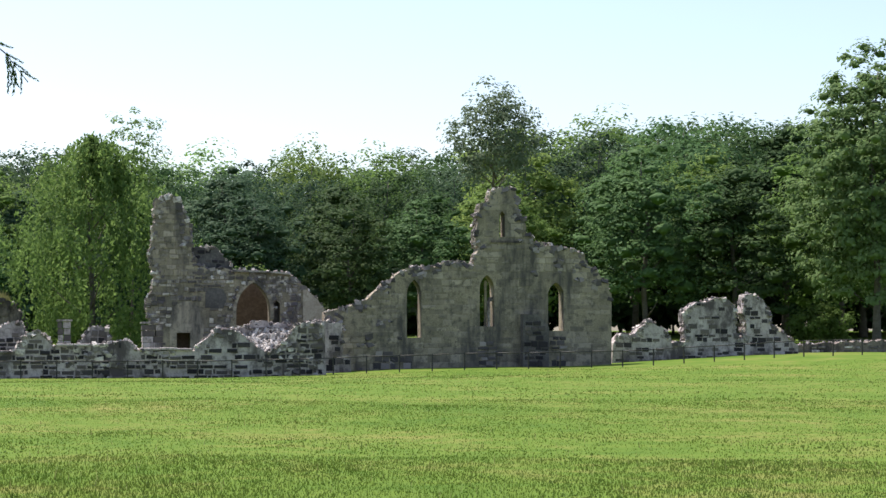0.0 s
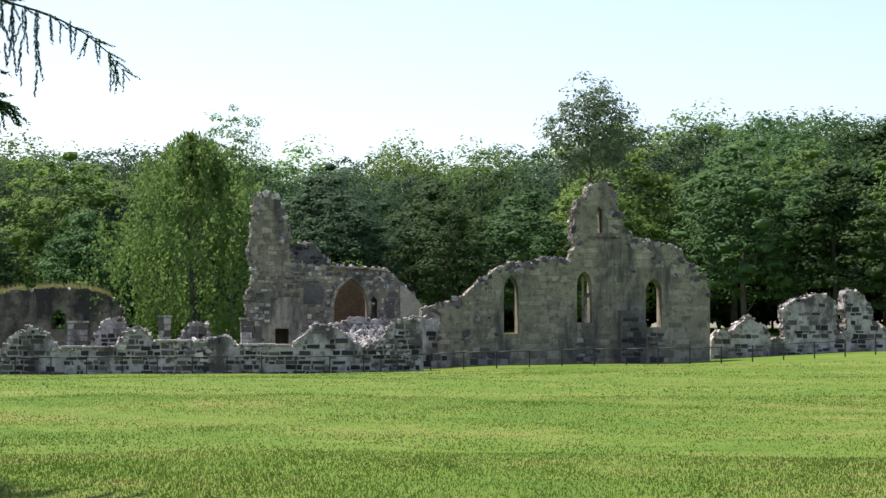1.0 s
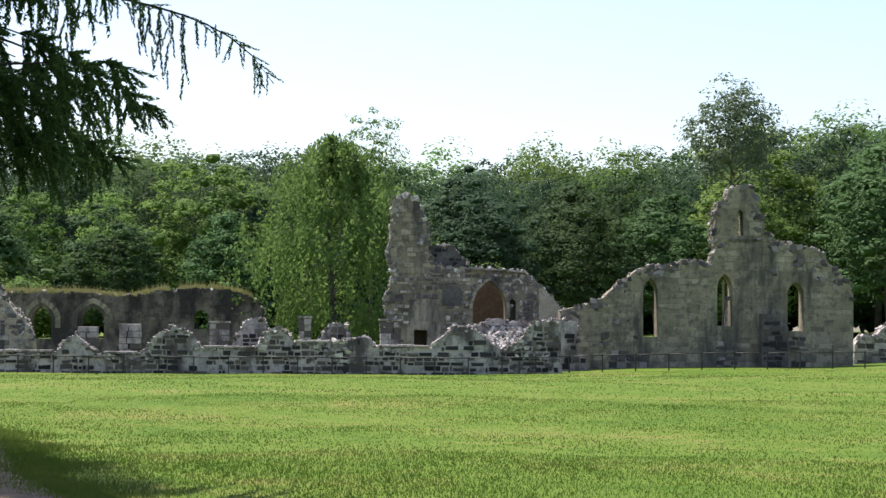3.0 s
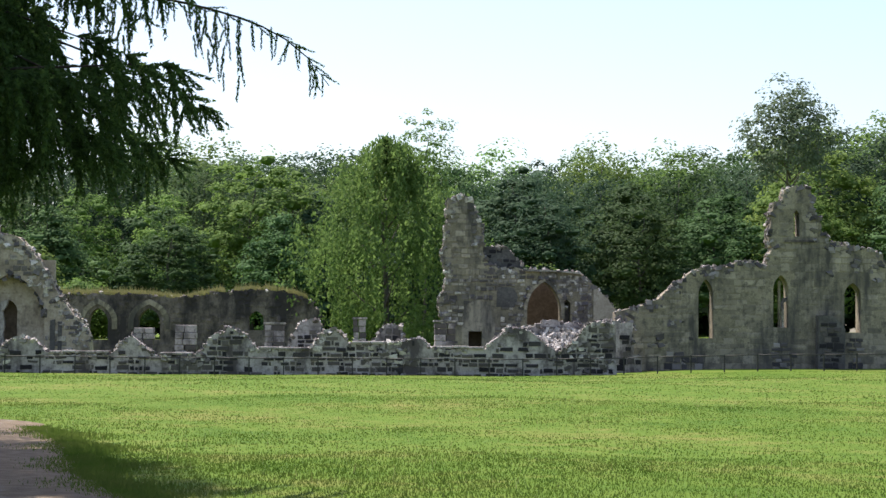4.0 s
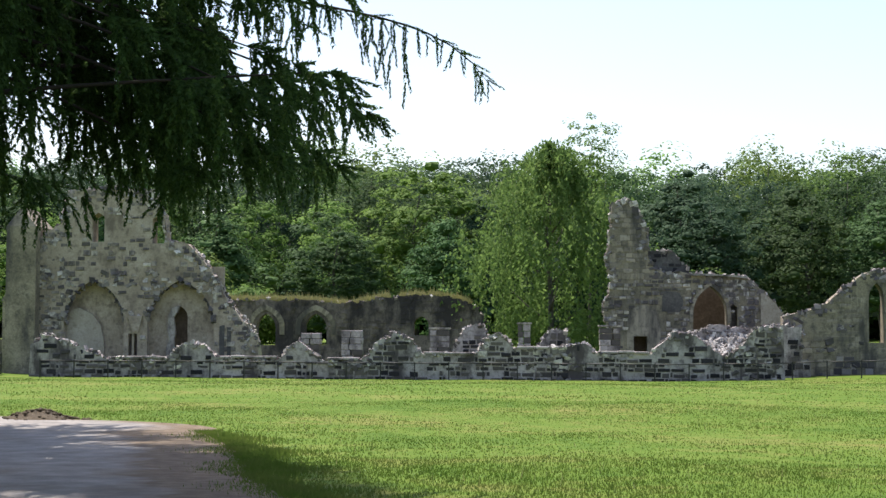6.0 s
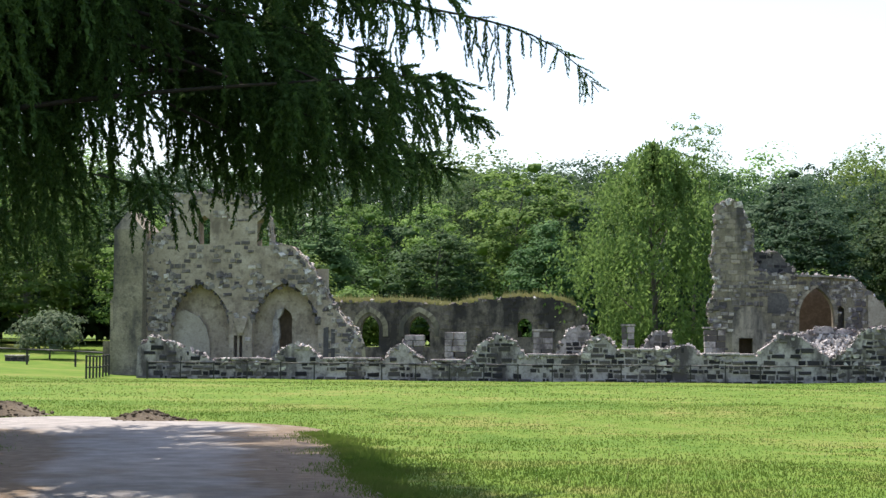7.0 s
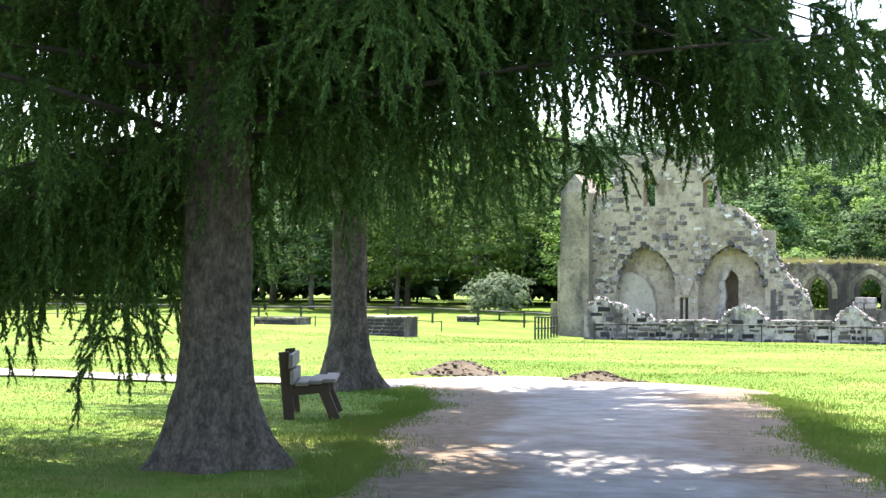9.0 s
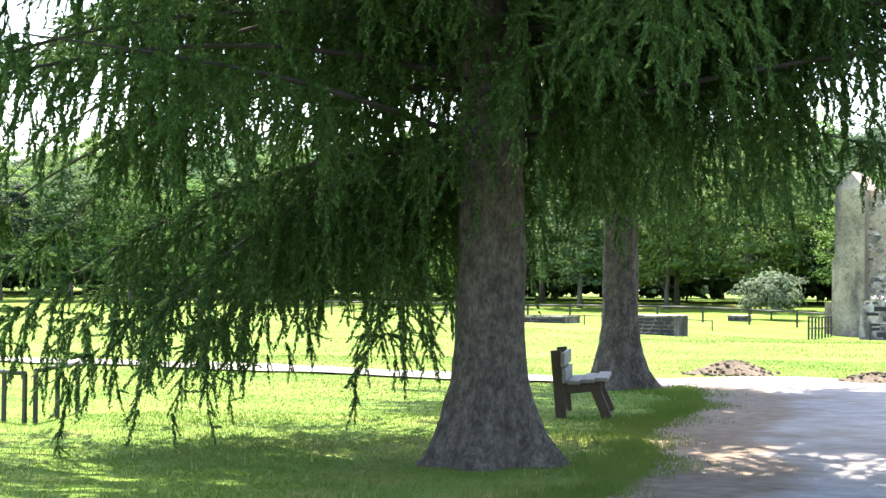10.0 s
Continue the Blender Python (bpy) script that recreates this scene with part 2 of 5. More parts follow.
def tube(bm, pts, radii, sides=8):
    """A tapered round limb through the points."""
    rings = []
    for i, p in enumerate(pts):
        p = mathutils.Vector(p)
        d = (mathutils.Vector(pts[min(i + 1, len(pts) - 1)]) - mathutils.Vector(pts[max(i - 1, 0)])).normalized()
        a = d.orthogonal().normalized() if abs(d.z) < 0.9 else mathutils.Vector((1, 0, 0)).cross(d).normalized()
        b = d.cross(a)
        rings.append([bm.verts.new(p + (a * math.cos(2 * math.pi * k / sides) + b * math.sin(2 * math.pi * k / sides)) * radii[i]) for k in range(sides)])
    for r, s in zip(rings, rings[1:]):
        for k in range(sides):
            f = bm.faces.new((r[k], r[(k + 1) % sides], s[(k + 1) % sides], s[k]))
            f.smooth = True
    bm.faces.new(rings[0][::-1])
    bm.faces.new(rings[-1])


def step(v, a, b):
    t = np.clip((v - a) / (b - a), 0, 1)
    return t * t * (3 - 2 * t)


def ground_z(x, y):
    """The lawn: level near the path, a little hollow before the ruins, rising to the right and towards the woods."""
    x, y = np.asarray(x, dtype=float), np.asarray(y, dtype=float)
    far = step(y, 54, 77)
    hollow = -0.36 * far * (1 - step(x, 4, 24)) * step(x, -34, -22)
    right = 0.55 * far * step(x, 22, 38)
    woods = 1.0 * step(y, 92, 135)
    ripple = 0.03 * np.sin(x * 0.41 + 1.3) * np.sin(y * 0.33) + 0.015 * np.sin(x * 1.3) * np.sin(y * 1.1 + 0.5)
    return hollow + right + woods + ripple * step(y, 6, 12)


def gz(x, y):
    return float(ground_z(x, y))

# ---------------------------------------------------------------- ground
def build_ground():
    xs = np.concatenate([np.linspace(-900, -130, 8), np.linspace(-120, 80, 161), np.linspace(90, 900, 9)])
    ys = np.concatenate([np.linspace(-300, -12, 5), np.linspace(-8, 60, 86), np.linspace(61.5, 160, 66), np.linspace(180, 1500, 9)])
    X, Y = np.meshgrid(xs, ys)
    Z = ground_z(X, Y)
    v = np.stack([X.ravel(), Y.ravel(), Z.ravel()], 1)
    nx = len(xs)
    i, j = np.meshgrid(np.arange(nx - 1), np.arange(len(ys) - 1))
    a = (j * nx + i).ravel()
    ob = array_mesh("ground", v, np.stack([a, a + 1, a + nx + 1, a + nx], 1), GRASS, True)
    tagged(ob, "sunlit meadow grass lawn rising gently to the woods", "lawn", kind="structure")


build_ground()


def path_side(y):
    """The path's two edges at the distance y: it leads ahead and bends a little to the left."""
    mid = 0.75 - 0.315 * y + 0.0005 * y * y
    wide = 1.3 + 0.02 * y
    return mid - wide, mid + wide


def on_path(x, y, margin=0.0):
    a, b = path_side(y)
    main = (x > a - margin) & (x < b + margin) & (y < 32.6)
    cross = (x < -8) & (np.abs(y - (30.4 + 0.012 * (x + 10))) < 1.25 - 0.02 * np.clip(-x - 10, 0, 20) + margin)
    return main | cross


def build_path():
    rng = np.random.default_rng(5)
    cols = 15
    V, W, F = [], [], []
    ys = np.arange(-10, 33.2, 0.35)
    for i, y in enumerate(ys):
        a, b = path_side(y)
        a += -0.75 - 0.2 * math.sin(y * 0.7) + rng.normal(0, 0.03) - 1.9 * step(y, 27.5, 32) + 1.6 * step(y, 31.6, 33.2)
        b += 0.95 + 0.2 * math.sin(y * 0.5 + 1) + rng.normal(0, 0.03) + 0.5 * step(y, 28, 30.5) - 2.4 * step(y, 30.6, 33.2)
        for k, x in enumerate(np.linspace(a, b, cols)):
            u = k / (cols - 1)
            V.append((x, y, gz(x, y) + 0.025 + 0.04 * math.sin(math.pi * u)))
            W.append(float(step(min(u, 1 - u), 0.04, 0.36)) * 0.9 + 0.6 * float(step(y, 28.5, 30.5)))
    for i in range(len(ys) - 1):
        for k in range(cols - 1):
            q = i * cols + k
            F.append((q, q + 1, q + cols + 1, q + cols))
    ob = array_mesh("path", np.array(V), np.array(F), WORNPATH, True)
    ob.data.attributes.new("wear", "FLOAT", "POINT").data.foreach_set("value", W)
    tagged(ob, "grey gravel path with trodden brown earth edges, dappled shade", "path", kind="structure")
    bm = bmesh.new()
    prev = None
    for x in np.arange(-70, -7.2, 0.45):
        c = 30.4 + 0.012 * (x + 10)
        w = 1.25 - 0.02 * min(20, -x - 10)
        row = [bm.verts.new((x, y, gz(x, y) + 0.04)) for y in np.linspace(c - w + rng.normal(0, 0.07), c + w + rng.normal(0, 0.07), 4)]
        if prev:
            for k in range(3):
                bm.faces.new((prev[k], row[k], row[k + 1], prev[k + 1]))
        prev = row
    ob = link_mesh("path_crossing", bm, GRAVEL)
    tagged(ob, "pale sunlit gravel path crossing behind the trees", "path", kind="structure")


build_path()

# ---------------------------------------------------------------- ruins


def jag(pts, seed, stepw=0.26, amp=0.12):
    """A broken wall's crest: the profile cut into uneven short stretches."""
    rng = random.Random(seed)
    out = [pts[0]]
    for (x0, z0), (x1, z1) in zip(pts, pts[1:]):
        d = math.hypot(x1 - x0, z1 - z0)
        n = max(1, int(d / stepw))
        for k in range(1, n + 1):
            t = k / n
            last = k == n
            out.append((x0 + (x1 - x0) * t + (0 if last else rng.uniform(-amp, amp)), z0 + (z1 - z0) * t + (0 if last else rng.uniform(-amp, amp))))
    return out


def inside(poly, x, z):
    c = False
    for (x0, z0), (x1, z1) in zip(poly, poly[1:] + poly[:1]):
        if (z0 > z) != (z1 > z) and x < (x1 - x0) * (z - z0) / (z1 - z0) + x0:
            c = not c
    return c


def arch(x0, x1, z0, zs, rise, n=5):
    """A pointed opening: sill at z0, springing at zs, apex above it."""
    m, w = (x0 + x1) / 2, x1 - x0
    top = math.sin(math.radians(60))
    left = [(x1 - w * math.cos(math.radians(60 * k / n)), zs + rise * math.sin(math.radians(60 * k / n)) / top) for k in range(n + 1)]
    right = [(2 * m - x, z) for x, z in left[-2::-1]]
    return [(x0, z0)] + left + right + [(x1, z0)]


def wall_mesh(outline, holes, y, thick):
    """A wall slab with a broken outline and openings right through it."""
    bm = bmesh.new()
    edges = []
    for loop in [outline] + holes:
        vs = [bm.verts.new((x, y, z)) for x, z in loop]
        edges += [bm.edges.new((a, b)) for a, b in zip(vs, vs[1:] + vs[:1])]
    bmesh.ops.triangle_fill(bm, use_beauty=True, use_dissolve=False, edges=edges)
    bmesh.ops.recalc_face_normals(bm, faces=bm.faces)
    if bm.faces and sum(f.normal.y for f in bm.faces) > 0:
        bmesh.ops.reverse_faces(bm, faces=bm.faces)
    g = bmesh.ops.extrude_face_region(bm, geom=bm.faces[:])
    moved = [v for v in g["geom"] if isinstance(v, bmesh.types.BMVert)]
    bmesh.ops.translate(bm, verts=moved, vec=(0, thick, 0))
    bmesh.ops.recalc_face_normals(bm, faces=bm.faces)
    return bm


def block(bm, x0, x1, z0, z1, y, proud, rng):
    """One stone in a wall's face: five sides, its arrises worn back."""
    j = lambda s: rng.uniform(-s, s)
    c = 0.018
    back = [bm.verts.new((x + j(0.022), y + 0.02, z + j(0.022))) for x, z in ((x0, z0), (x1, z0), (x1, z1), (x0, z1))]
    front = [bm.verts.new((x + j(0.032), y - proud + j(0.014), z + j(0.028))) for x, z in ((x0 + c, z0 + c), (x1 - c, z0 + c), (x1 - c, z1 - c), (x0 + c, z1 - c))]
    bm.faces.new(front)
    for k in range(4):
        bm.faces.new((back[k], back[(k + 1) % 4], front[(k + 1) % 4], front[k]))


def face_stones(outline, holes, y, seed, course=0.22, length=(0.25, 0.5), keep=0.6, proud=(0.015, 0.04), gap=0.03, region=None, drift=1.0):
    """Where the stones of a wall's face lie: (x0, x1, z0, z1, proud), course by course."""
    rng = random.Random(seed)
    xs = [p[0] for p in outline]
    zs = [p[1] for p in outline]
    out = []
    z = min(zs)
    while z < max(zs):
        h = course * rng.uniform(0.7, 1.35)
        x = min(xs) + rng.uniform(0, 0.3)
        while x < max(xs):
            w = rng.uniform(*length)
            cx, cz = x + w / 2, z + h / 2
            patch = 0.5 + 0.5 * math.sin(cx * 1.7 / drift + seed) * math.sin(cz * 2.3 / drift + seed * 1.7)
            ok = rng.random() < keep * (0.55 + 0.9 * patch)
            if ok and (region is None or region(cx, cz)):
                corners = [(x, z), (x + w, z), (x, z + h), (x + w, z + h)]
                if all(inside(outline, *c) for c in corners) and not any(inside(hh, *c) for hh in holes for c in corners + [(cx, cz)]):
                    dz = rng.uniform(-0.6, 0.6) * gap
                    trim = rng.uniform(0, 0.22) * h if rng.random() < 0.4 else 0.0
                    out.append((x + gap / 2, x + w - gap / 2, z + gap / 2 + dz + trim * 0.3, z + h - gap / 2 + dz - trim, rng.uniform(*proud)))
            x += w
        z += h
    return out


def crest_distance(crest, x, z):
    """How far a place in the wall's face lies from its broken crest."""
    best = 99.0
    for (x0, z0), (x1, z1) in zip(crest, crest[1:]):
        dx, dz = x1 - x0, z1 - z0
        t = max(0.0, min(1.0, ((x - x0) * dx + (z - z0) * dz) / max(1e-9, dx * dx + dz * dz)))
        best = min(best, math.hypot(x - x0 - t * dx, z - z0 - t * dz))
    return best


def rough_stones(outline, holes, crest, y, seed, band, size=(0.12, 0.3), per_m2=22, where=None):
    """Rubble bedded in the face: uneven stones, thick along the crest and in patches."""
    rng = random.Random(seed)
    xs, zs = [p[0] for p in outline], [p[1] for p in outline]
    bm = bmesh.new()
    n = int((max(xs) - min(xs)) * (max(zs) - min(zs)) * per_m2)
    for _ in range(n):
        x, z = rng.uniform(min(xs), max(xs)), rng.uniform(min(zs), max(zs))
        if not inside(outline, x, z) or any(inside(h, x, z) for h in holes):
            continue
        d = crest_distance(crest, x, z)
        edge = band * (0.7 + 0.5 * math.sin(x * 2.1 + seed) * math.sin(z * 1.3))
        if d > edge and not (where and where(x, z) and rng.random() < 0.8):
            continue
        s = rng.uniform(*size)
        m = mathutils.Matrix.Translation((x, y + 0.02, z)) @ mathutils.Euler((rng.uniform(-0.4, 0.4), rng.uniform(-0.5, 0.5), rng.uniform(-0.4, 0.4))).to_matrix().to_4x4() @ mathutils.Matrix.Diagonal((s * rng.uniform(0.8, 1.5), s * rng.uniform(0.3, 0.7), s * rng.uniform(0.6, 0.9), 1))
        g = bmesh.ops.create_cube(bm, size=0.9, matrix=m)
        for v in g["verts"]:
            v.co += mathutils.Vector((rng.uniform(-1, 1), rng.uniform(-0.5, 0.5), rng.uniform(-1, 1))) * s * 0.16
    return bm


def stones_mesh(stones, y, seed):
    rng = random.Random(seed)
    bm = bmesh.new()
    for x0, x1, z0, z1, p in stones:
        block(bm, x0, x1, z0, z1, y, p, rng)
    return bm


def crest_rubble(profile, y, thick, seed, size=(0.07, 0.21), per_m=7.0):
    """Loose broken stones bedded along a crest."""
    rng = random.Random(seed)
    bm = bmesh.new()
    for (x0, z0), (x1, z1) in zip(profile, profile[1:]):
        d = math.hypot(x1 - x0, z1 - z0)
        for _ in range(max(1, int(d * per_m * 1.7))):
            t = rng.random()
            s = rng.uniform(*size)
            c = mathutils.Vector((x0 + (x1 - x0) * t, y + rng.uniform(-0.02, thick), z0 + (z1 - z0) * t + rng.uniform(-0.12, 0.04)))
            m = mathutils.Matrix.Translation(c) @ mathutils.Euler((rng.uniform(0, 6), rng.uniform(0, 6), rng.uniform(0, 6))).to_matrix().to_4x4() @ mathutils.Matrix.Diagonal((s * rng.uniform(0.7, 1.3), s, s * rng.uniform(0.5, 0.9), 1))
            g = bmesh.ops.create_cube(bm, size=0.85, matrix=m)
            for v in g["verts"]:
                v.co += mathutils.Vector((rng.uniform(-1, 1), rng.uniform(-1, 1), rng.uniform(-1, 1))) * s * 0.17
    return bm


PIECES = []          # (parent, material, stone, y): laid as single objects at the end of the file


def ruin(name, outline, crest, holes, y, thick, seed, core_mat, label, category="ruin", stone_mat=None, stone_args=None, rubble=True, rubble_per_m=6.0, core="masonry", piece_mat=None, single=None, band=0.0, where=None, rough_mat=None):
    """A ruined wall as one thing: core, stones in its face and broken crest. single(x, z): where the stones are pieces of their own."""
    r = root(name, (0, 0, 0), label, category)
    poly = outline[:1] + jag(outline[1:-1], seed) + outline[-1:]
    part(core, wall_mesh(poly, holes, y, thick), core_mat, r)
    if stone_args is not None:
        st = face_stones(poly, holes, y, seed, **stone_args)
        own = [s for s in st if single and single((s[0] + s[1]) / 2, (s[2] + s[3]) / 2)][:300]
        PIECES.extend((r, piece_mat, s, y) for s in own)
        rest = [s for s in st if s not in own]
        if rest:
            tagged(part("facing", stones_mesh(rest, y, seed), stone_mat, r), kind="stuff")
    if band:
        tagged(part("rough_rubble", rough_stones(poly, holes, crest, y, seed + 3, band, where=where), rough_mat or RUBBLE, r), kind="stuff")
    if rubble:
        tagged(part("crest_rubble", crest_rubble(crest, y, thick, seed, per_m=rubble_per_m), RUBBLE, r), kind="stuff")
    return r


# refectory: a tall gable with three pointed windows and a slit
REF = [(11.9, -0.5), (11.9, 2.5), (12.24, 2.57), (13.08, 2.78), (13.87, 3.09), (14.53, 3.67), (15.19, 4.22), (15.85, 4.54), (16.79, 4.62), (17.86, 4.9), (18.85, 4.72),
       (18.99, 5.22), (19.18, 5.49), (18.98, 5.75), (19.0, 7.1), (19.15, 7.2), (19.2, 7.6), (19.62, 7.7), (19.7, 8.19), (20.17, 8.36), (20.85, 8.33), (21.02, 7.84), (21.1, 6.97), (21.3, 6.9), (21.4, 6.25), (21.7, 6.2),
       (21.8, 5.78), (23.32, 5.58), (24.29, 5.27), (24.48, 4.73), (24.98, 4.34), (25.48, 3.94), (25.59, 3.4), (25.57, -0.5)]
REF_HOLES = [arch(15.72, 16.41, 1.33, 3.3, 0.72), arch(19.18, 19.88, 1.85, 3.6, 0.65), arch(22.48, 23.25, 1.64, 3.35, 0.57), [(20.13, 6.03), (20.13, 7.1), (20.26, 7.25), (20.4, 7.1), (20.4, 6.03)]]
refectory = ruin("refectory_ruin", REF, REF[1:-1], REF_HOLES, 82.0, 0.9, 11, ASHLAR, "roofless limestone refectory gable with pointed empty windows", "ruin", ASHBLOCK,
                 dict(course=0.3, length=(0.4, 0.75), keep=0.85, proud=(0.003, 0.014), gap=0.012), rubble_per_m=9, piece_mat=ASHPIECE, single=lambda x, z: z < 3.2 and x > 16.8, band=0.42, rough_mat=DARKRUBBLE,
                 where=lambda x, z: (x < 15.4 and math.sin(x * 3.1) * math.sin(z * 4) > 0.3) or (x > 21.3 and 4.0 < z < 5.7 and math.sin(x * 2.7 + z * 3) + math.sin(x * 6.1) > 0.5) or (x > 24.5 and z > 3.4))

# chapter house: stump of a tower, vault remnant with a pointed arch
TOW = [(4.0, -0.4), (4.0, 0.3), (4.2, 2.05), (4.05, 2.6), (4.05, 3.15), (4.3, 3.6), (4.42, 4.25), (4.2, 4.88), (4.12, 5.42), (4.3, 5.9), (4.28, 6.56), (4.4, 6.75), (4.38, 7.8), (4.7, 7.95), (5.05, 8.08), (5.66, 7.65), (5.9, 6.98), (6.08, 6.66),
       (6.09, 5.5), (6.4, 4.75), (7.2, 4.56), (8.05, 4.52), (9.58, 4.46), (10.79, 4.37), (11.2, 4.05), (11.45, 3.77), (12.11, 3.24), (12.61, 2.48), (12.7, -0.4)]
TOW_HOLES = [arch(8.24, 9.86, 1.9, 2.6, 1.36, 9), [(5.44, 0.2), (5.44, 1.55), (6.08, 1.55), (6.08, 0.2)], [(9.98, 1.6), (9.98, 2.95), (10.12, 3.12), (10.32, 2.95), (10.32, 1.6)]]
TOW_SMOOTH = [(5.1, 0.2), (5.12, 2.2), (5.35, 2.85), (5.95, 3.05), (6.5, 2.7), (6.72, 1.9), (6.7, 0.2)]
TOW_DARK = [(6.76, 2.72), (6.78, 3.45), (6.98, 3.68), (7.62, 3.6), (7.8, 3.2), (7.62, 2.7)]


def tower_field(x, z):
    """The coursed ashlar of the stump."""
    return x < 6.15 and z > 4.3


chapter = ruin("chapter_house_ruin", TOW, TOW[1:-1], TOW_HOLES, 86.0, 1.1, 12, ASHLAR, "ruined chapter house with tower stump and pointed arch", "ruin", RUBBLE,
               dict(course=0.2, length=(0.18, 0.42), keep=0.66, proud=(0.01, 0.06), gap=0.035, region=lambda x, z: not tower_field(x, z) and not inside(TOW_SMOOTH, x, z) and not inside(TOW_DARK, x, z) and not (x > 11.3 and z > 2.3)),
               rubble_per_m=12, piece_mat=RUBPIECE, single=lambda x, z: x < 8.2 and z < 4.3, band=0.42,
               where=lambda x, z: (x > 9.9 and z > 1.5 and x < 11.3 and math.sin(x * 2.3 + 0.5) * math.sin(z * 2.9) > -0.3) or (x < 4.9 and z < 4.4 and math.sin(z * 3.1) > 0))
tagged(part("tower_facing", stones_mesh(face_stones(TOW, [], 86.0, 29, course=0.27, length=(0.28, 0.55), keep=1.0, proud=(0.008, 0.03), gap=0.022, region=tower_field), 86.0, 29), ASHBLOCK, chapter, "coursed tan ashlar of the tower stump"), kind="stuff")
SHELF = [(6.0, 4.2), (6.02, 5.62), (6.5, 5.64), (7.39, 5.57), (7.5, 5.3), (7.72, 5.1), (7.9, 4.95), (8.05, 4.82), (8.15, 4.2)]
part("upper_wall", wall_mesh(SHELF[:1] + jag(SHELF[1:-1], 4, 0.22, 0.04) + SHELF[-1:], [], 86.35, 0.8), DARKRENDER_SHADE, chapter, "dark stepped remnant of the upper wall")
tagged(part("upper_rubble", crest_rubble(SHELF[1:-1], 86.35, 0.8, 6, per_m=11), RUBBLE, chapter), kind="stuff")
tagged(part("upper_facing", stones_mesh(face_stones(SHELF, [], 86.35, 8, course=0.2, length=(0.25, 0.5), keep=0.6, proud=(0.01, 0.03)), 86.35, 8), DARKSTONE, chapter), kind="stuff")

# church: gable wall with shallow niches
CHU = [(-22.85, -0.5), (-22.74, 4.37), (-22.68, 6.0), (-21.52, 6.67), (-21.26, 8.16), (-19.33, 8.42), (-16.99, 8.27), (-16.56, 5.98), (-15.34, 5.58), (-14.65, 4.78), (-14.11, 4.11), (-13.83, 3.44),
       (-13.29, 2.65), (-12.61, 1.98), (-12.21, 1.19), (-12.07, -0.5)]
CHU_HOLES = [arch(-21.35, -18.5, 0.1, 2.1, 1.95, 11), arch(-17.4, -14.25, 0.1, 2.1, 1.95, 11), [(-18.28, 0.5), (-18.28, 1.52), (-17.86, 1.52), (-17.86, 0.5)], [(-20.05, 5.83), (-20.05, 7.0), (-19.76, 7.2), (-19.48, 7.0), (-19.48, 5.83)],
             [(-17.21, 5.76), (-17.21, 6.9), (-16.9, 7.1), (-16.62, 6.9), (-16.62, 5.76)]]


def spandrel(x, z):
    """The broken rubble between and over the church's two arches."""
    return 2.0 < z < 4.5 and x < -14.4 and not (z < 3.2 and abs(x + 17.95) > 0.25 + 0.75 * (z - 2.0)) or x < -21.45


church = ruin("church_ruin", CHU, CHU[1:-1], CHU_HOLES, 84.0, 1.2, 13, TAN, "tall ruined church wall with blind arches, broken crest", "ruin", RUBBLE,
              dict(course=0.22, length=(0.2, 0.45), keep=0.3, proud=(0.01, 0.06), gap=0.04, drift=1.6), rubble_per_m=12, piece_mat=RUBPIECE, single=lambda x, z: z > 0.4, band=0.6,
              where=lambda x, z: spandrel(x, z) and math.sin(x * 1.5 + 0.6) * math.sin(z * 2.2 + 1) + 0.4 * math.sin(x * 5) > -0.35)

# far cloister wall with pointed windows
CLO = [(-22, -0.5), (-22, 3.4), (-15.95, 3.41), (-11.4, 3.4), (-9.26, 3.18), (-7.44, 3.57), (-6.22, 3.64), (-4.7, 3.72), (-3.16, 3.5), (-2.24, 3.05), (-1.62, 2.13), (-1.59, -0.5)]
CLO_HOLES = [arch(-14.3, -13.25, 0.93, 1.9, 0.75), arch(-11.65, -10.45, 0.95, 1.9, 0.75), arch(-5.7, -4.9, 1.5, 2.1, 0.45)]
cloister = ruin("cloister_wall", CLO, CLO[1:-1], CLO_HOLES, 98.0, 0.9, 14, CLOISTER, "dark weathered cloister wall with pointed windows, grassy top", "ruin", CLOISTER,
                dict(course=0.3, length=(0.35, 0.7), keep=0.6, proud=(0.01, 0.03), gap=0.02), rubble_per_m=4, band=0.3, rough_mat=CLOISTER,
                where=lambda x, z: math.sin(x * 1.9) * math.sin(z * 2.6) > 0.35)

# low enclosure wall, broken down to uneven heights
LOW = [(-21.33, -0.7), (-21.26, 1.04), (-20.7, 1.55), (-19.93, 1.3), (-19.28, 0.98), (-18.26, 0.64), (-17.75, 0.42), (-15.34, 0.45), (-14.81, 0.92), (-14.21, 1.21), (-13.65, 1.05), (-13.12, 0.52), (-11.91, 0.46),
       (-10.4, 0.46), (-10.0, 1.0), (-9.51, 1.26), (-8.9, 0.74), (-8.29, 0.4), (-6.84, 0.44), (-6.36, 0.89), (-5.89, 1.38), (-5.41, 1.67), (-4.68, 1.39), (-4.2, 0.7), (-1.85, 0.74), (-1.47, 1.38), (-0.79, 1.68),
       (-0.17, 0.98), (0.92, 1.01), (2.14, 1.1), (2.87, 1.23), (3.36, 0.8), (5.69, 0.78), (6.19, 1.3), (6.67, 1.72), (7.3, 1.68), (7.64, 1.54), (8.74, 0.72), (9.48, 1.05), (10.09, 1.91), (10.46, 1.98), (11.32, 1.91), (11.4, -0.7)]
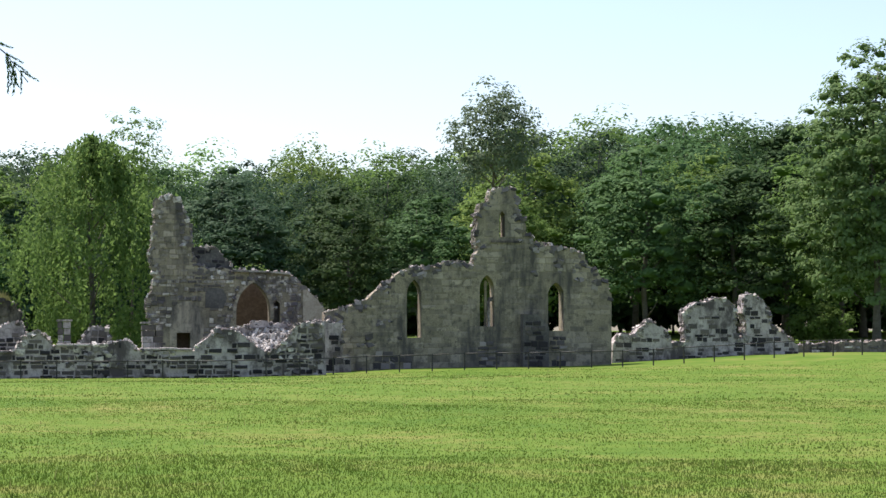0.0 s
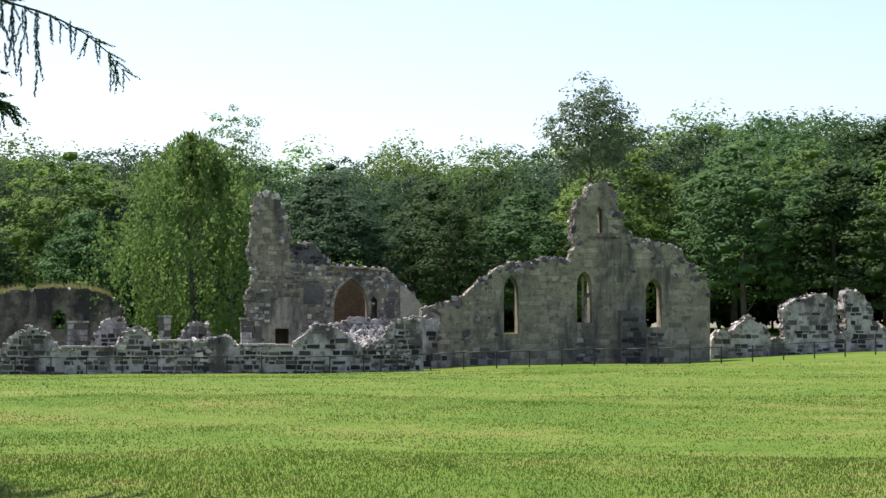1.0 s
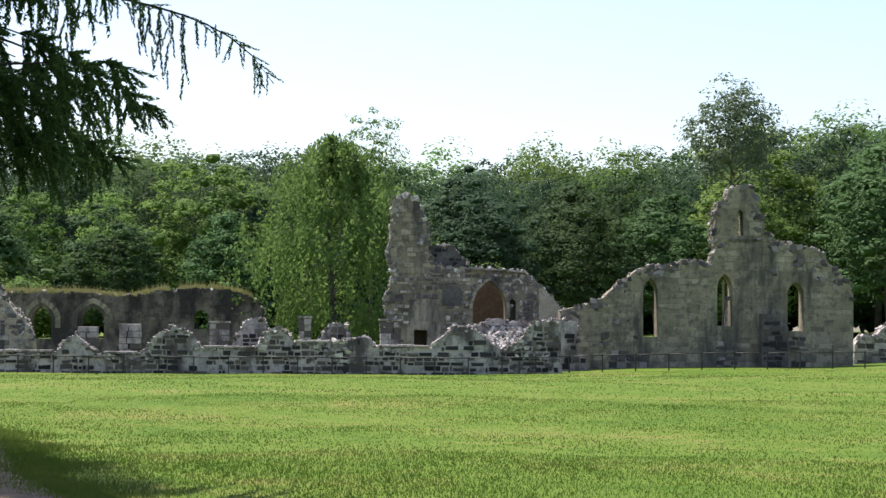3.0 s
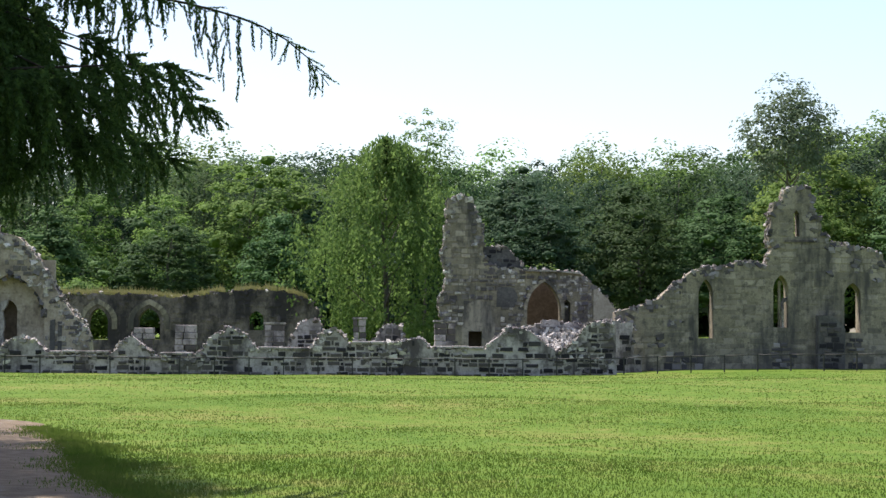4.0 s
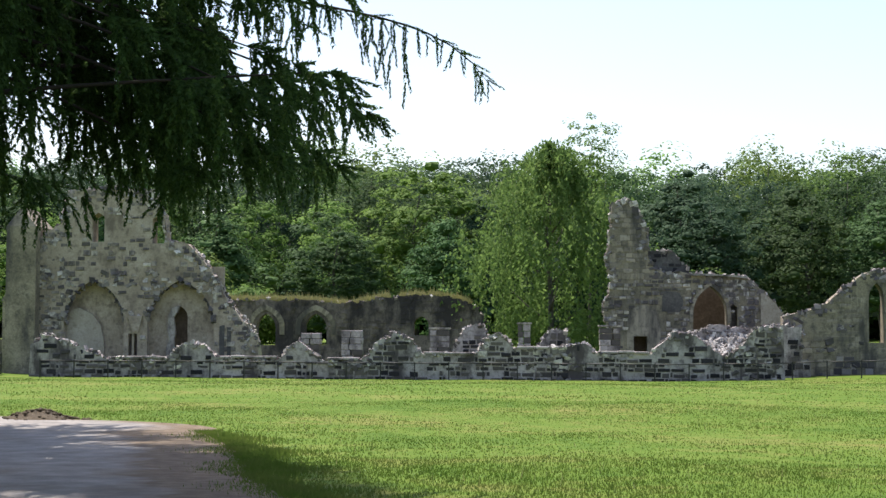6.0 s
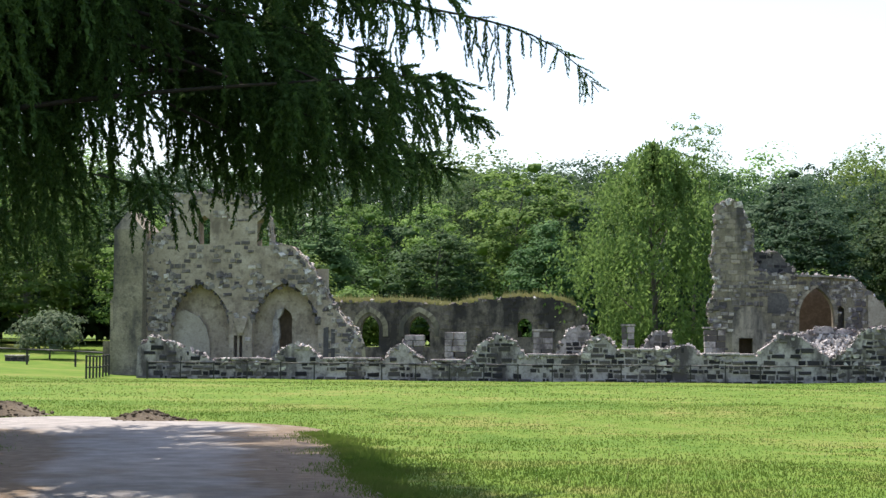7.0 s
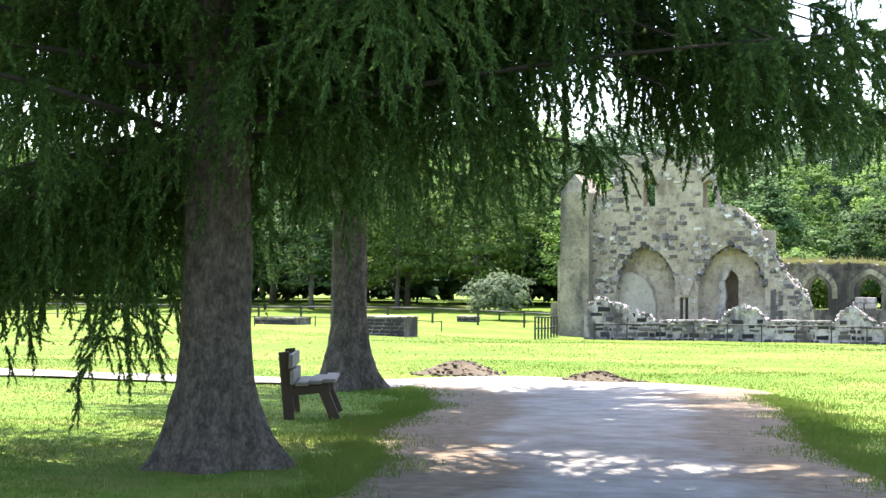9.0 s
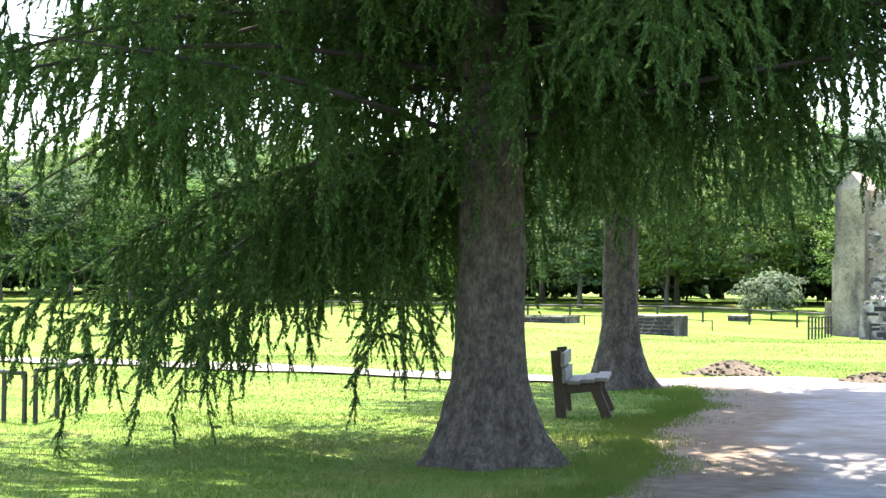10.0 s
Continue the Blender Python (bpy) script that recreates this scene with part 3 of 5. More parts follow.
lowwall = ruin("enclosure_wall", LOW, LOW[1:-1], [], 78.0, 0.6, 15, MORTAR, "low broken enclosure wall of dark stones in pale mortar", "wall", DARKSTONE,
               dict(course=0.215, length=(0.14, 0.6), keep=0.74, proud=(0.012, 0.06), gap=0.055, drift=1.5), rubble_per_m=14, band=0.22, where=lambda x, z: math.sin(x * 1.1) * math.sin(x * 0.37 + 1) + 0.3 * math.sin(z * 5) > 0.45, piece_mat=DARKBLOCK, single=lambda x, z: -7.5 < x < 7)

def coping(parent, x0, x1, z, seed):
    """Flat pale slabs laid along a low stretch of the wall."""
    rng = random.Random(seed)
    x = x0
    while x < x1 - 0.2:
        w = min(rng.uniform(0.5, 0.95), x1 - x)
        bm = bmesh.new()
        t = rng.uniform(-0.02, 0.02)
        box(bm, x + 0.01, x + w - 0.01, 77.93 + rng.uniform(-0.03, 0.03), 78.64, z + t - 0.05, z + t + 0.05)
        bmesh.ops.bevel(bm, geom=bm.edges[:], offset=0.015, segments=1, affect="EDGES")
        part("coping_slab", bm, MORTAR, parent, "flat pale coping slab")
        x += w


for k, (x0, x1, z) in enumerate(((-17.7, -15.35, 0.5), (-13.0, -10.45, 0.55), (-8.3, -6.9, 0.5), (-4.1, -1.9, 0.78), (-0.1, 1.9, 1.06), (3.4, 5.6, 0.86))):
    coping(lowwall, x0, x1, z, 90 + k)

# stubs to the right
STU = [(26.2, -0.2), (26.29, 1.04), (26.72, 1.53), (27.3, 1.4), (27.87, 1.94), (28.16, 2.22), (28.88, 1.8), (29.25, 1.03), (29.95, 1.09), (29.96, 2.69), (30.78, 3.05), (31.51, 3.25), (32.25, 3.14), (32.6, 2.69), (32.62, 1.25),
       (33.04, 1.25), (33.07, 3.42), (33.49, 3.48), (34.02, 3.2), (34.37, 2.64), (34.4, 1.94), (35.2, 1.53), (35.85, 0.91), (35.9, -0.2)]
stubs = ruin("broken_wall_stubs", STU, STU[1:-1], [], 84.0, 0.8, 16, MORTAR, "rounded broken wall stubs of pale and dark stone", "ruin", DARKSTONE,
             dict(course=0.2, length=(0.25, 0.5), keep=0.45, proud=(0.01, 0.03), gap=0.03), rubble_per_m=10, piece_mat=DARKBLOCK, single=lambda x, z: True, band=0.2)


# what stands behind and before the ruined walls
def slab(name, parent, mat, outline, holes, y, thick, label=""):
    return part(name, wall_mesh(outline, holes, y, thick), mat, parent, label)


# backs of the church's blind arches, one of them pierced by a narrow door
slab("niche_back", church, TAN, [(-21.9, -0.4), (-21.9, 4.7), (-18.42, 4.7), (-18.42, -0.4)], [], 84.62, 0.3, "tan stone back of a blind arch")
slab("render_patch", church, RENDERED, [(-21.34, -0.3), (-21.34, 2.25), (-21.1, 2.62), (-20.75, 2.72), (-20.1, 2.42), (-19.72, 1.9), (-19.55, 1.2), (-19.5, -0.3)], [], 84.5, 0.12, "smooth pale render in the blind arch")
slab("niche_back", church, TAN, [(-18.42, -0.4), (-18.42, 4.7), (-13.9, 4.7), (-13.9, -0.4)], [arch(-16.45, -15.6, -0.2, 2.35, 0.5)], 84.6, 0.3, "tan stone back of a blind arch, pierced by a door")
# Brown sheet behind the opening; the doorway's shade is in its colour.
slab("door_recess", church, PLASTER_SHADE, [(-16.9, -0.4), (-16.9, 3.6), (-15.2, 3.6), (-15.2, -0.4)], [], 85.05, 0.15, "dark brown sheet behind the door, shade in its colour")
slab("recess_back", church, CLOISTER, [(-18.35, 0.4), (-18.35, 1.6), (-17.8, 1.6), (-17.8, 0.4)], [], 84.35, 0.1)
slab("small_shaft", church, TAN, [(-18.13, 0.5), (-18.13, 1.5), (-18.03, 1.5), (-18.03, 0.5)], [], 84.1, 0.15)
slab("corbel", church, TAN, [(-18.05, 1.62), (-18.3, 2.35), (-17.6, 2.35), (-17.8, 1.62)], [], 83.86, 0.18, "tapered corbel between the arches")
slab("broken_mullion", church, RUBBLE, [(-16.56, -0.2), (-16.55, 0.9), (-16.4, 1.3), (-16.5, 1.7), (-16.46, 2.3), (-16.3, 2.75), (-15.95, 2.85), (-16.05, 2.55), (-16.22, 2.3), (-16.12, 1.6), (-16.2, 1.2), (-16.1, 0.6), (-16.15, -0.2)], [], 84.3, 0.3, "broken stub of pale tracery")
# Two dark strips proud of the wall: shade of narrow niches, given as colour.
slab("niche_shade", church, DARKRENDER_SHADE, [(-13.98, 0.3), (-13.98, 1.9), (-13.75, 1.95), (-13.75, 0.3)], [], 83.95, 0.1)
slab("niche_shade", church, DARKRENDER_SHADE, [(-13.62, 0.3), (-13.62, 1.85), (-13.44, 1.85), (-13.44, 0.3)], [], 83.95, 0.1)
for x0, x1 in ((-21.35, -18.5), (-17.4, -14.25)):
    m = (x0 + x1) / 2
    tagged(part("arch_rubble", crest_rubble([p for p in arch(x0, x1, 2.0, 2.1, 1.95, 9)[1:-1]], 83.98, 0.3, int(m * -3), size=(0.12, 0.3), per_m=5), DARKRUBBLE, church, "ragged dark stones round a blind arch"), kind="stuff")


def buttress_pier(parent):
    """A stepped corner pier at the church's end, with a sloping weathering."""
    bm = bmesh.new()
    box(bm, -23.9, -22.5, 83.2, 86.4, -0.5, 6.5)
    box(bm, -24.06, -23.9, 83.3, 86.4, -0.5, 3.0)
    box(bm, -24.95, -24.06, 85.2, 86.4, -0.5, 1.2)
    vs = [bm.verts.new(p) for p in ((-23.9, 83.2, 6.5), (-22.5, 83.2, 6.5), (-22.5, 86.4, 6.5), (-23.9, 86.4, 6.5), (-23.3, 83.5, 7.4), (-23.3, 86.4, 7.4))]
    for q in ((0, 1, 4), (1, 2, 5, 4), (2, 3, 5), (3, 0, 4, 5)):
        bm.faces.new([vs[i] for i in q])
    w = [bm.verts.new(p) for p in ((-24.12, 83.25, 3.0), (-23.88, 83.25, 3.0), (-23.88, 86.4, 3.0), (-24.12, 86.4, 3.0), (-23.88, 83.25, 3.42), (-23.88, 86.4, 3.42))]
    for q in ((0, 1, 4), (1, 2, 5, 4), (2, 3, 5), (3, 0, 4, 5), (3, 2, 1, 0)):
        bm.faces.new([w[i] for i in q])
    bmesh.ops.recalc_face_normals(bm, faces=bm.faces)
    part("buttress", bm, ASHLAR, parent, "tall smooth limestone corner buttress")


buttress_pier(church)

# inside the chapter house: plastered vault, side wall, arch mouldings
slab("vault_back", chapter, PLASTER_SHADE, [(7.6, -0.3), (7.6, 3.3), (8.3, 4.0), (9.1, 4.2), (9.9, 4.0), (10.6, 3.3), (10.6, -0.3)], [], 88.2, 0.3, "red-brown plastered back of the vault")
# The slot's shade is put into its dark back.
slab("slot_back", chapter, DARKRENDER_SHADE, [(9.9, 1.5), (9.9, 3.3), (10.4, 3.3), (10.4, 1.5)], [], 86.5, 0.1)
slab("door_back", chapter, PLASTER_SHADE, [(5.2, -0.3), (5.2, 1.9), (6.3, 1.9), (6.3, -0.3)], [], 86.9, 0.15)


def arch_ring(parent, x0, x1, zs, rise, y, wide, mat, label):
    """A moulded band of voussoirs round a pointed opening."""
    inner = arch(x0, x1, zs - 0.4, zs, rise, 9)
    m = (x0 + x1) / 2
    outer = [(m + (x - m) * (1 + 2 * wide / (x1 - x0)), zs - 0.4 + (z - zs + 0.4) * (1 + wide / (rise + 0.4))) for x, z in inner]
    bm = bmesh.new()
    for k in range(len(inner) - 1):
        a, b, c, d = inner[k], inner[k + 1], outer[k + 1], outer[k]
        f = [bm.verts.new((p[0], y - 0.07, p[1])) for p in (a, b, c, d)]
        g = [bm.verts.new((p[0], y + 0.1, p[1])) for p in (a, b, c, d)]
        bm.faces.new(f)
        for i in range(4):
            bm.faces.new((f[i], g[i], g[(i + 1) % 4], f[(i + 1) % 4]))
    bmesh.ops.recalc_face_normals(bm, faces=bm.faces)
    part("arch_moulding", bm, mat, parent, label)


arch_ring(chapter, 8.24, 9.86, 2.6, 1.36, 86.0, 0.17, ASHBLOCK, "pale moulded pointed arch band")
for a, b in ((-14.3, -13.25), (-11.65, -10.45)):
    arch_ring(cloister, a - 0.22, b + 0.22, 1.9, 0.95, 98.0, 0.28, ASHBLOCK, "weathered pointed arch band")
slab("vault_flank", chapter, RENDERED, [(11.42, 1.8), (11.42, 3.62), (11.58, 3.6), (12.1, 3.14), (12.56, 2.5), (12.6, 1.8)], [], 85.93, 0.12, "smooth pale patch of ashlar on the vault flank")
slab("smooth_patch", chapter, ASHBLOCK, TOW_SMOOTH[:1] + jag(TOW_SMOOTH[1:-1], 3, 0.3, 0.06) + TOW_SMOOTH[-1:], [[(5.44, 0.3), (5.44, 1.55), (6.08, 1.55), (6.08, 0.3)]], 85.96, 0.08, "smooth pale render left on the wall")
# Dark plaster of a recess, built as a slab slightly proud of the wall.
slab("dark_patch", chapter, DARKRENDER_SHADE, jag(TOW_DARK + TOW_DARK[:1], 5, 0.25, 0.05)[:-1], [], 85.965, 0.07, "dark patch of old render")
slab("vault_lip", chapter, RUBBLE, [(8.0, 4.44), (8.0, 4.54), (9.6, 4.5), (10.8, 4.4), (10.8, 4.32), (9.6, 4.42)], [], 85.8, 0.5, "thin pale edge of the broken vault")
# broader band of rough voussoirs outside the moulding
inner_line = arch(8.0, 10.1, 2.5, 2.6, 1.62, 9)
tagged(part("arch_voussoirs", crest_rubble(inner_line[1:-1], 85.97, 0.1, 77, size=(0.14, 0.26), per_m=5), RUBBLE, chapter, "rough pale voussoirs round the arch"), kind="stuff")

# refectory: a dark weathered buttress, recesses below the windows
BUT = [(21.13, -0.3), (21.14, 2.41), (21.79, 2.41), (22.2, 2.05), (22.37, 1.8), (22.36, -0.3)]
slab("buttress", refectory, DARKRENDER_SHADE, BUT, [], 81.45, 0.6, "dark weathered stump of a buttress")
tagged(part("stump_facing", stones_mesh(face_stones(BUT, [], 81.45, 5, course=0.24, length=(0.25, 0.5), keep=1.2, proud=(0.01, 0.04)), 81.45, 5), DARKSTONE, refectory), kind="stuff")
for x0, x1, z1 in ((19.05, 20.35, 1.2), (22.5, 23.65, 1.52), (14.0, 16.2, 0.75)):
    PL = [(x0, -0.4), (x0, z1), (x1, z1 - 0.05), (x1, -0.4)]
    tagged(part("plinth", stones_mesh(face_stones(PL, [], 82.0, int(x0 * 3), course=0.24, length=(0.25, 0.5), keep=1.1, proud=(0.02, 0.06), gap=0.03), 82.0, int(x0)), DARKRUBBLE, refectory, "dark stones below a window"), kind="stuff")
slab("string_course", refectory, CLOISTER, [(19.7, 5.76), (19.7, 5.86), (21.2, 5.86), (21.2, 5.76)], [], 81.94, 0.1)
slab("mullion", refectory, ASHLAR, [(19.5, 1.8), (19.5, 4.0), (19.6, 4.0), (19.6, 1.8)], [], 82.35, 0.15)
slab("broken_tracery", refectory, RUBBLE, [(19.72, 1.85), (19.72, 3.0), (19.98, 3.1), (20.0, 3.25), (19.7, 3.2), (19.62, 2.9), (19.64, 1.85)], [], 82.2, 0.3)

# heap of tumbled rubble before the chapter house
MOUND = [(6.0, -0.3), (6.0, 0.8), (6.89, 1.54), (8.16, 1.79), (8.67, 2.05), (9.6, 1.95), (10.35, 1.92), (10.73, 1.79), (11.12, 2.05), (11.98, 2.05), (11.99, -0.3)]
ruin("broken_inner_wall", MOUND, MOUND[1:-1], [], 82.4, 0.7, 17, MORTAR, "broken inner wall of pale rubble before the chapter house", "ruin", RUBBLE,
     dict(course=0.19, length=(0.18, 0.4), keep=0.8, proud=(0.02, 0.09), gap=0.03), rubble_per_m=16)
GATE = [(10.95, -0.4), (10.95, 2.05), (11.7, 2.08), (12.5, 2.0), (12.5, 0.6), (12.9, 0.5), (12.9, -0.4)]
ruin("gate_jamb", GATE, GATE[1:-1], [arch(11.42, 11.72, 0.2, 1.7, 0.15, 3)], 80.6, 0.6, 18, MORTAR, "blocky stone gate jamb with dark recess beside the gable", "ruin", DARKSTONE,
     dict(course=0.26, length=(0.25, 0.5), keep=0.7, proud=(0.01, 0.04), gap=0.03), rubble_per_m=4)


def pier(x, y, w, z0, z1, seed, cap):
    """The stump of a cloister pier: stacked blocks with open joints, some with a moulded cap."""
    rng = random.Random(seed)
    r = root("cloister_pier", (x, y, z0), "stump of a cloister pier built of stacked stone blocks", "pier", "stumps of cloister piers")
    z = 0.0
    h = z1 - z0
    while z < h - 0.05:
        c = min(rng.uniform(0.24, 0.34), h - z)
        split = rng.uniform(0.35, 0.65) * w
        for a, b in ((-w / 2, -w / 2 + split - 0.015), (-w / 2 + split + 0.015, w / 2)):
            bm = bmesh.new()
            j = rng.uniform(-0.02, 0.02)
            box(bm, a + j, b + j, -w / 2 + rng.uniform(-0.02, 0.02), w / 2, z, z + c - 0.02)
            bmesh.ops.bevel(bm, geom=bm.edges[:], offset=0.018, segments=1, affect="EDGES")
            part("block", bm, DARKSTONE if rng.random() < 0.35 else MORTAR, r)
        z += c
    if cap:
        bm = bmesh.new()
        box(bm, -w / 2 - 0.07, w / 2 + 0.07, -w / 2 - 0.07, w / 2 + 0.07, h, h + 0.09)
        bmesh.ops.bevel(bm, geom=bm.edges[:], offset=0.03, segments=2, affect="EDGES")
        part("cap", bm, RUBBLE, r, "pale moulded cap stone")


for i, (x, w, z1, cap) in enumerate(((-9.33, 0.85, 1.65, 0), (-7.46, 0.9, 1.8, 0), (-3.54, 0.85, 1.8, 1), (0.24, 0.56, 2.05, 1), (4.05, 0.9, 1.95, 1))):
    pier(x, 81.0, w, gz(x, 81.0) - 0.15, z1, 60 + i, cap)
for nm, pts in (("broken_wall_stump", [(-3.0, -0.4), (-2.96, 0.85), (-2.39, 1.91), (-1.59, 2.05), (-1.2, 1.17), (-1.15, -0.4)]), ("broken_wall_stump", [(0.8, -0.4), (0.83, 1.06), (1.4, 1.83), (2.14, 1.79), (2.27, 1.08), (2.3, -0.4)])):
    ruin(nm, pts, pts[1:-1], [], 80.8, 0.6, int(pts[0][0] * 7 + 60), MORTAR, "broken stump of a wall in mixed stone", "ruin", DARKSTONE,
         dict(course=0.26, length=(0.25, 0.45), keep=0.9, proud=(0.01, 0.04), gap=0.04), rubble_per_m=8)
RLOW = [(35.6, 0.0), (35.7, 0.95), (37, 0.98), (38.5, 1.05), (41.0, 1.1), (48, 1.15), (48, 0.0)]
ruin("low_bank_wall", RLOW, RLOW[1:-1], [], 86.0, 0.6, 19, CLOISTER, "low crumbling stone bank beside the lawn", "wall", RUBBLE,
     dict(course=0.2, length=(0.2, 0.5), keep=0.5, proud=(0.01, 0.05), gap=0.05), rubble_per_m=5)


def rubble_heap():
    """Tumbled stones sloping down from the broken inner wall, in the sun."""
    rng = random.Random(44)
    r = root("rubble_heap", (9.5, 81.2, gz(9.5, 81.2)), "sunlit sloping heap of tumbled pale rubble", "rubble")
    bm = bmesh.new()
    for _ in range(800):
        u, v = rng.random(), rng.random()
        x, y = -1.5 + 3.1 * u, -1.9 + 3.2 * v
        z = 0.1 + 1.95 * v * (0.75 + 0.25 * math.sin(u * 3.1)) + rng.uniform(-0.12, 0.1)
        s = rng.uniform(0.09, 0.25)
        m = mathutils.Matrix.Translation((x, y, z)) @ mathutils.Euler((rng.uniform(0, 6), rng.uniform(0, 6), rng.uniform(0, 6))).to_matrix().to_4x4() @ mathutils.Matrix.Diagonal((s, s * 0.8, s * 0.6, 1))
        g = bmesh.ops.create_cube(bm, size=0.9, matrix=m)
        for w in g["verts"]:
            w.co += mathutils.Vector((rng.uniform(-1, 1), rng.uniform(-1, 1), rng.uniform(-1, 1))) * s * 0.15
    tagged(part("stone_rubble", bm, HEAP, r), kind="stuff")
    bm = bmesh.new()
    vs = [bm.verts.new(p) for p in ((-1.6, -2.0, -0.2), (1.7, -2.0, -0.2), (1.7, 1.3, -0.2), (-1.6, 1.3, -0.2), (-1.4, 1.3, 1.7), (1.5, 1.3, 1.7))]
    for q in ((0, 1, 5, 4), (1, 2, 5), (2, 3, 4, 5), (3, 0, 4), (3, 2, 1, 0)):
        bm.faces.new([vs[i] for i in q])
    part("earth_core", bm, HEAP, r)


rubble_heap()
# ---------------------------------------------------------------- trees


def leaf_cloud(name, P, size, mat, rng, droop=0.0, narrow=0.5, lean=None, hearts=None):
    """Many small pointed leaves, each a lozenge; lean is the way a leaf's upper side tends to face."""
    n = len(P)
    if lean is None:
        a = rng.normal(size=(n, 3))
        a[:, 2] -= droop * 2.0
        a /= np.linalg.norm(a, axis=1)[:, None]
        b = np.cross(a, rng.normal(size=(n, 3)))
    else:
        nn = lean + rng.normal(size=(n, 3)) * 0.38
        nn /= np.linalg.norm(nn, axis=1)[:, None] + 1e-9
        a = np.cross(nn, rng.normal(size=(n, 3)))
        a /= np.linalg.norm(a, axis=1)[:, None] + 1e-9
        b = np.cross(nn, a)
    b /= np.linalg.norm(b, axis=1)[:, None] + 1e-9
    s = size[:, None]
    V = np.stack([P - a * s, P + b * s * narrow, P + a * s, P - b * s * narrow], 1).reshape(-1, 3)
    F = np.arange(4 * n).reshape(n, 4)
    if hearts is not None:
        F = np.concatenate([F, hearts[1] + len(V)])
        V = np.concatenate([V, hearts[0]])
    return array_mesh(name, V, F, mat)


def crown_points(rng, h, r, base, clumps, per, shape="round", spread=0.75):
    """Leaf places in clumps over a lobed crown from the height base to h with the radius r, and the way each leaf faces."""
    zc = base + (h - base) * 0.45
    k = np.arange(clumps) + 0.5
    dz = 1 - 1.75 * k / clumps
    th = k * 2.39996 + rng.normal(0, 0.25, clumps)
    flat = np.sqrt(np.clip(1 - dz ** 2, 0, 1))
    up = np.clip(dz, 0, 1)
    if shape == "column":
        flat = np.clip(1.0 - 0.75 * up ** 1.6, 0.1, 1) * np.clip(flat + 0.25, 0, 1)
    elif shape == "egg":
        flat = flat * (1 - 0.2 * up)
    D = np.stack([flat * np.cos(th), flat * np.sin(th), dz], 1)
    lob = np.full(clumps, 0.84)
    for _ in range(9):
        q = rng.normal(size=3)
        q[2] = abs(q[2]) * 0.8 - 0.2
        q /= np.linalg.norm(q)
        lob += rng.uniform(0.1, 0.26) * np.exp(-((1 - D @ q) / 0.16) ** 2)
    lob *= rng.uniform(0.66, 1.08, clumps)
    inner = rng.random(clumps) < 0.24
    lob[inner] *= rng.uniform(0.35, 0.75, inner.sum())
    tall = np.where(dz > 0, h - zc, (zc - base) / 0.75)
    C = np.stack([r * lob * D[:, 0], r * lob * D[:, 1], zc + tall * np.minimum(lob, 1.06) * dz], 1)
    off = rng.normal(size=(clumps * per, 3))
    off[:, 2] = np.abs(off[:, 2]) - 0.35
    off /= np.linalg.norm(off, axis=1)[:, None]
    dome = off * (0.5 + 0.55 * rng.random(clumps * per) ** 0.7)[:, None]
    big = (0.6 + 0.9 * rng.random(clumps)) * spread
    size = np.repeat(big, per)[:, None]
    P = np.repeat(C, per, 0) + dome * size * np.array([1.15, 1.15, 0.95])
    lean = off * 1.0 + np.repeat(D, per, 0) * 0.5 + np.array([0, 0, 0.5])
    P[:, 2] = np.maximum(P[:, 2], 0.25)
    return P, lean, C, big


def clump_hearts(C, big, rng):
    """The closed inner mass of each leaf clump: uneven rounded lumps of 24 faces under the outer leaves."""
    g = [-1, 0, 1]
    pts = [(x, y, z) for x in g for y in g for z in g if (x, y, z) != (0, 0, 0)]
    at = {q: i for i, q in enumerate(pts)}
    quads = []
    for ax in range(3):
        for sg in (-1, 1):
            for a in (-1, 0):
                for b in (-1, 0):
                    loop = []
                    for u, w in ((a, b), (a + 1, b), (a + 1, b + 1), (a, b + 1)):
                        q = [0, 0, 0]
                        q[ax], q[(ax + 1) % 3], q[(ax + 2) % 3] = sg, u, w
                        loop.append(at[tuple(q)])
                    quads.append(loop[::sg])
    U = np.array(pts, dtype=float)
    U /= np.linalg.norm(U, axis=1)[:, None]
    n = len(C)
    V = U[None] * rng.uniform(0.22, 0.5, (n, len(U), 1)) * big[:, None, None] * np.array([1.1, 1.1, 0.85]) + C[:, None] + np.array([0, 0, 0.06])
    V[:, :, 2] = np.maximum(V[:, :, 2], 0.2)
    F = np.array(quads)[None] + (np.arange(n) * len(U))[:, None, None]
    return V.reshape(-1, 3), F.reshape(-1, 4)


def trunk_mesh(rng, h, r, lean=0.3, limbs=9, base=3.0, reach=2.0):
    bm = bmesh.new()
    pts = [(lean * math.sin(k * 0.9) * k / 8, lean * math.cos(k * 1.3) * k / 8 - lean * 0.1, h * k / 8 - 0.3 * (k == 0)) for k in range(9)]
    tube(bm, pts, [r * (1.35 if k == 0 else 1) * (1 - 0.11 * k) for k in range(9)], 8)
    for i in range(limbs):
        z = base + (h * 0.85 - base) * i / limbs
        th = i * 2.4 + rng.random()
        L = reach * (1 - 0.5 * i / limbs) * rng.uniform(0.7, 1.1)
        tube(bm, [(0, 0, z), (L * 0.5 * math.cos(th), L * 0.5 * math.sin(th), z + L * 0.4), (L * math.cos(th), L * math.sin(th), z + L * 0.9)], [r * 0.35, r * 0.2, r * 0.06], 5)
    return bm


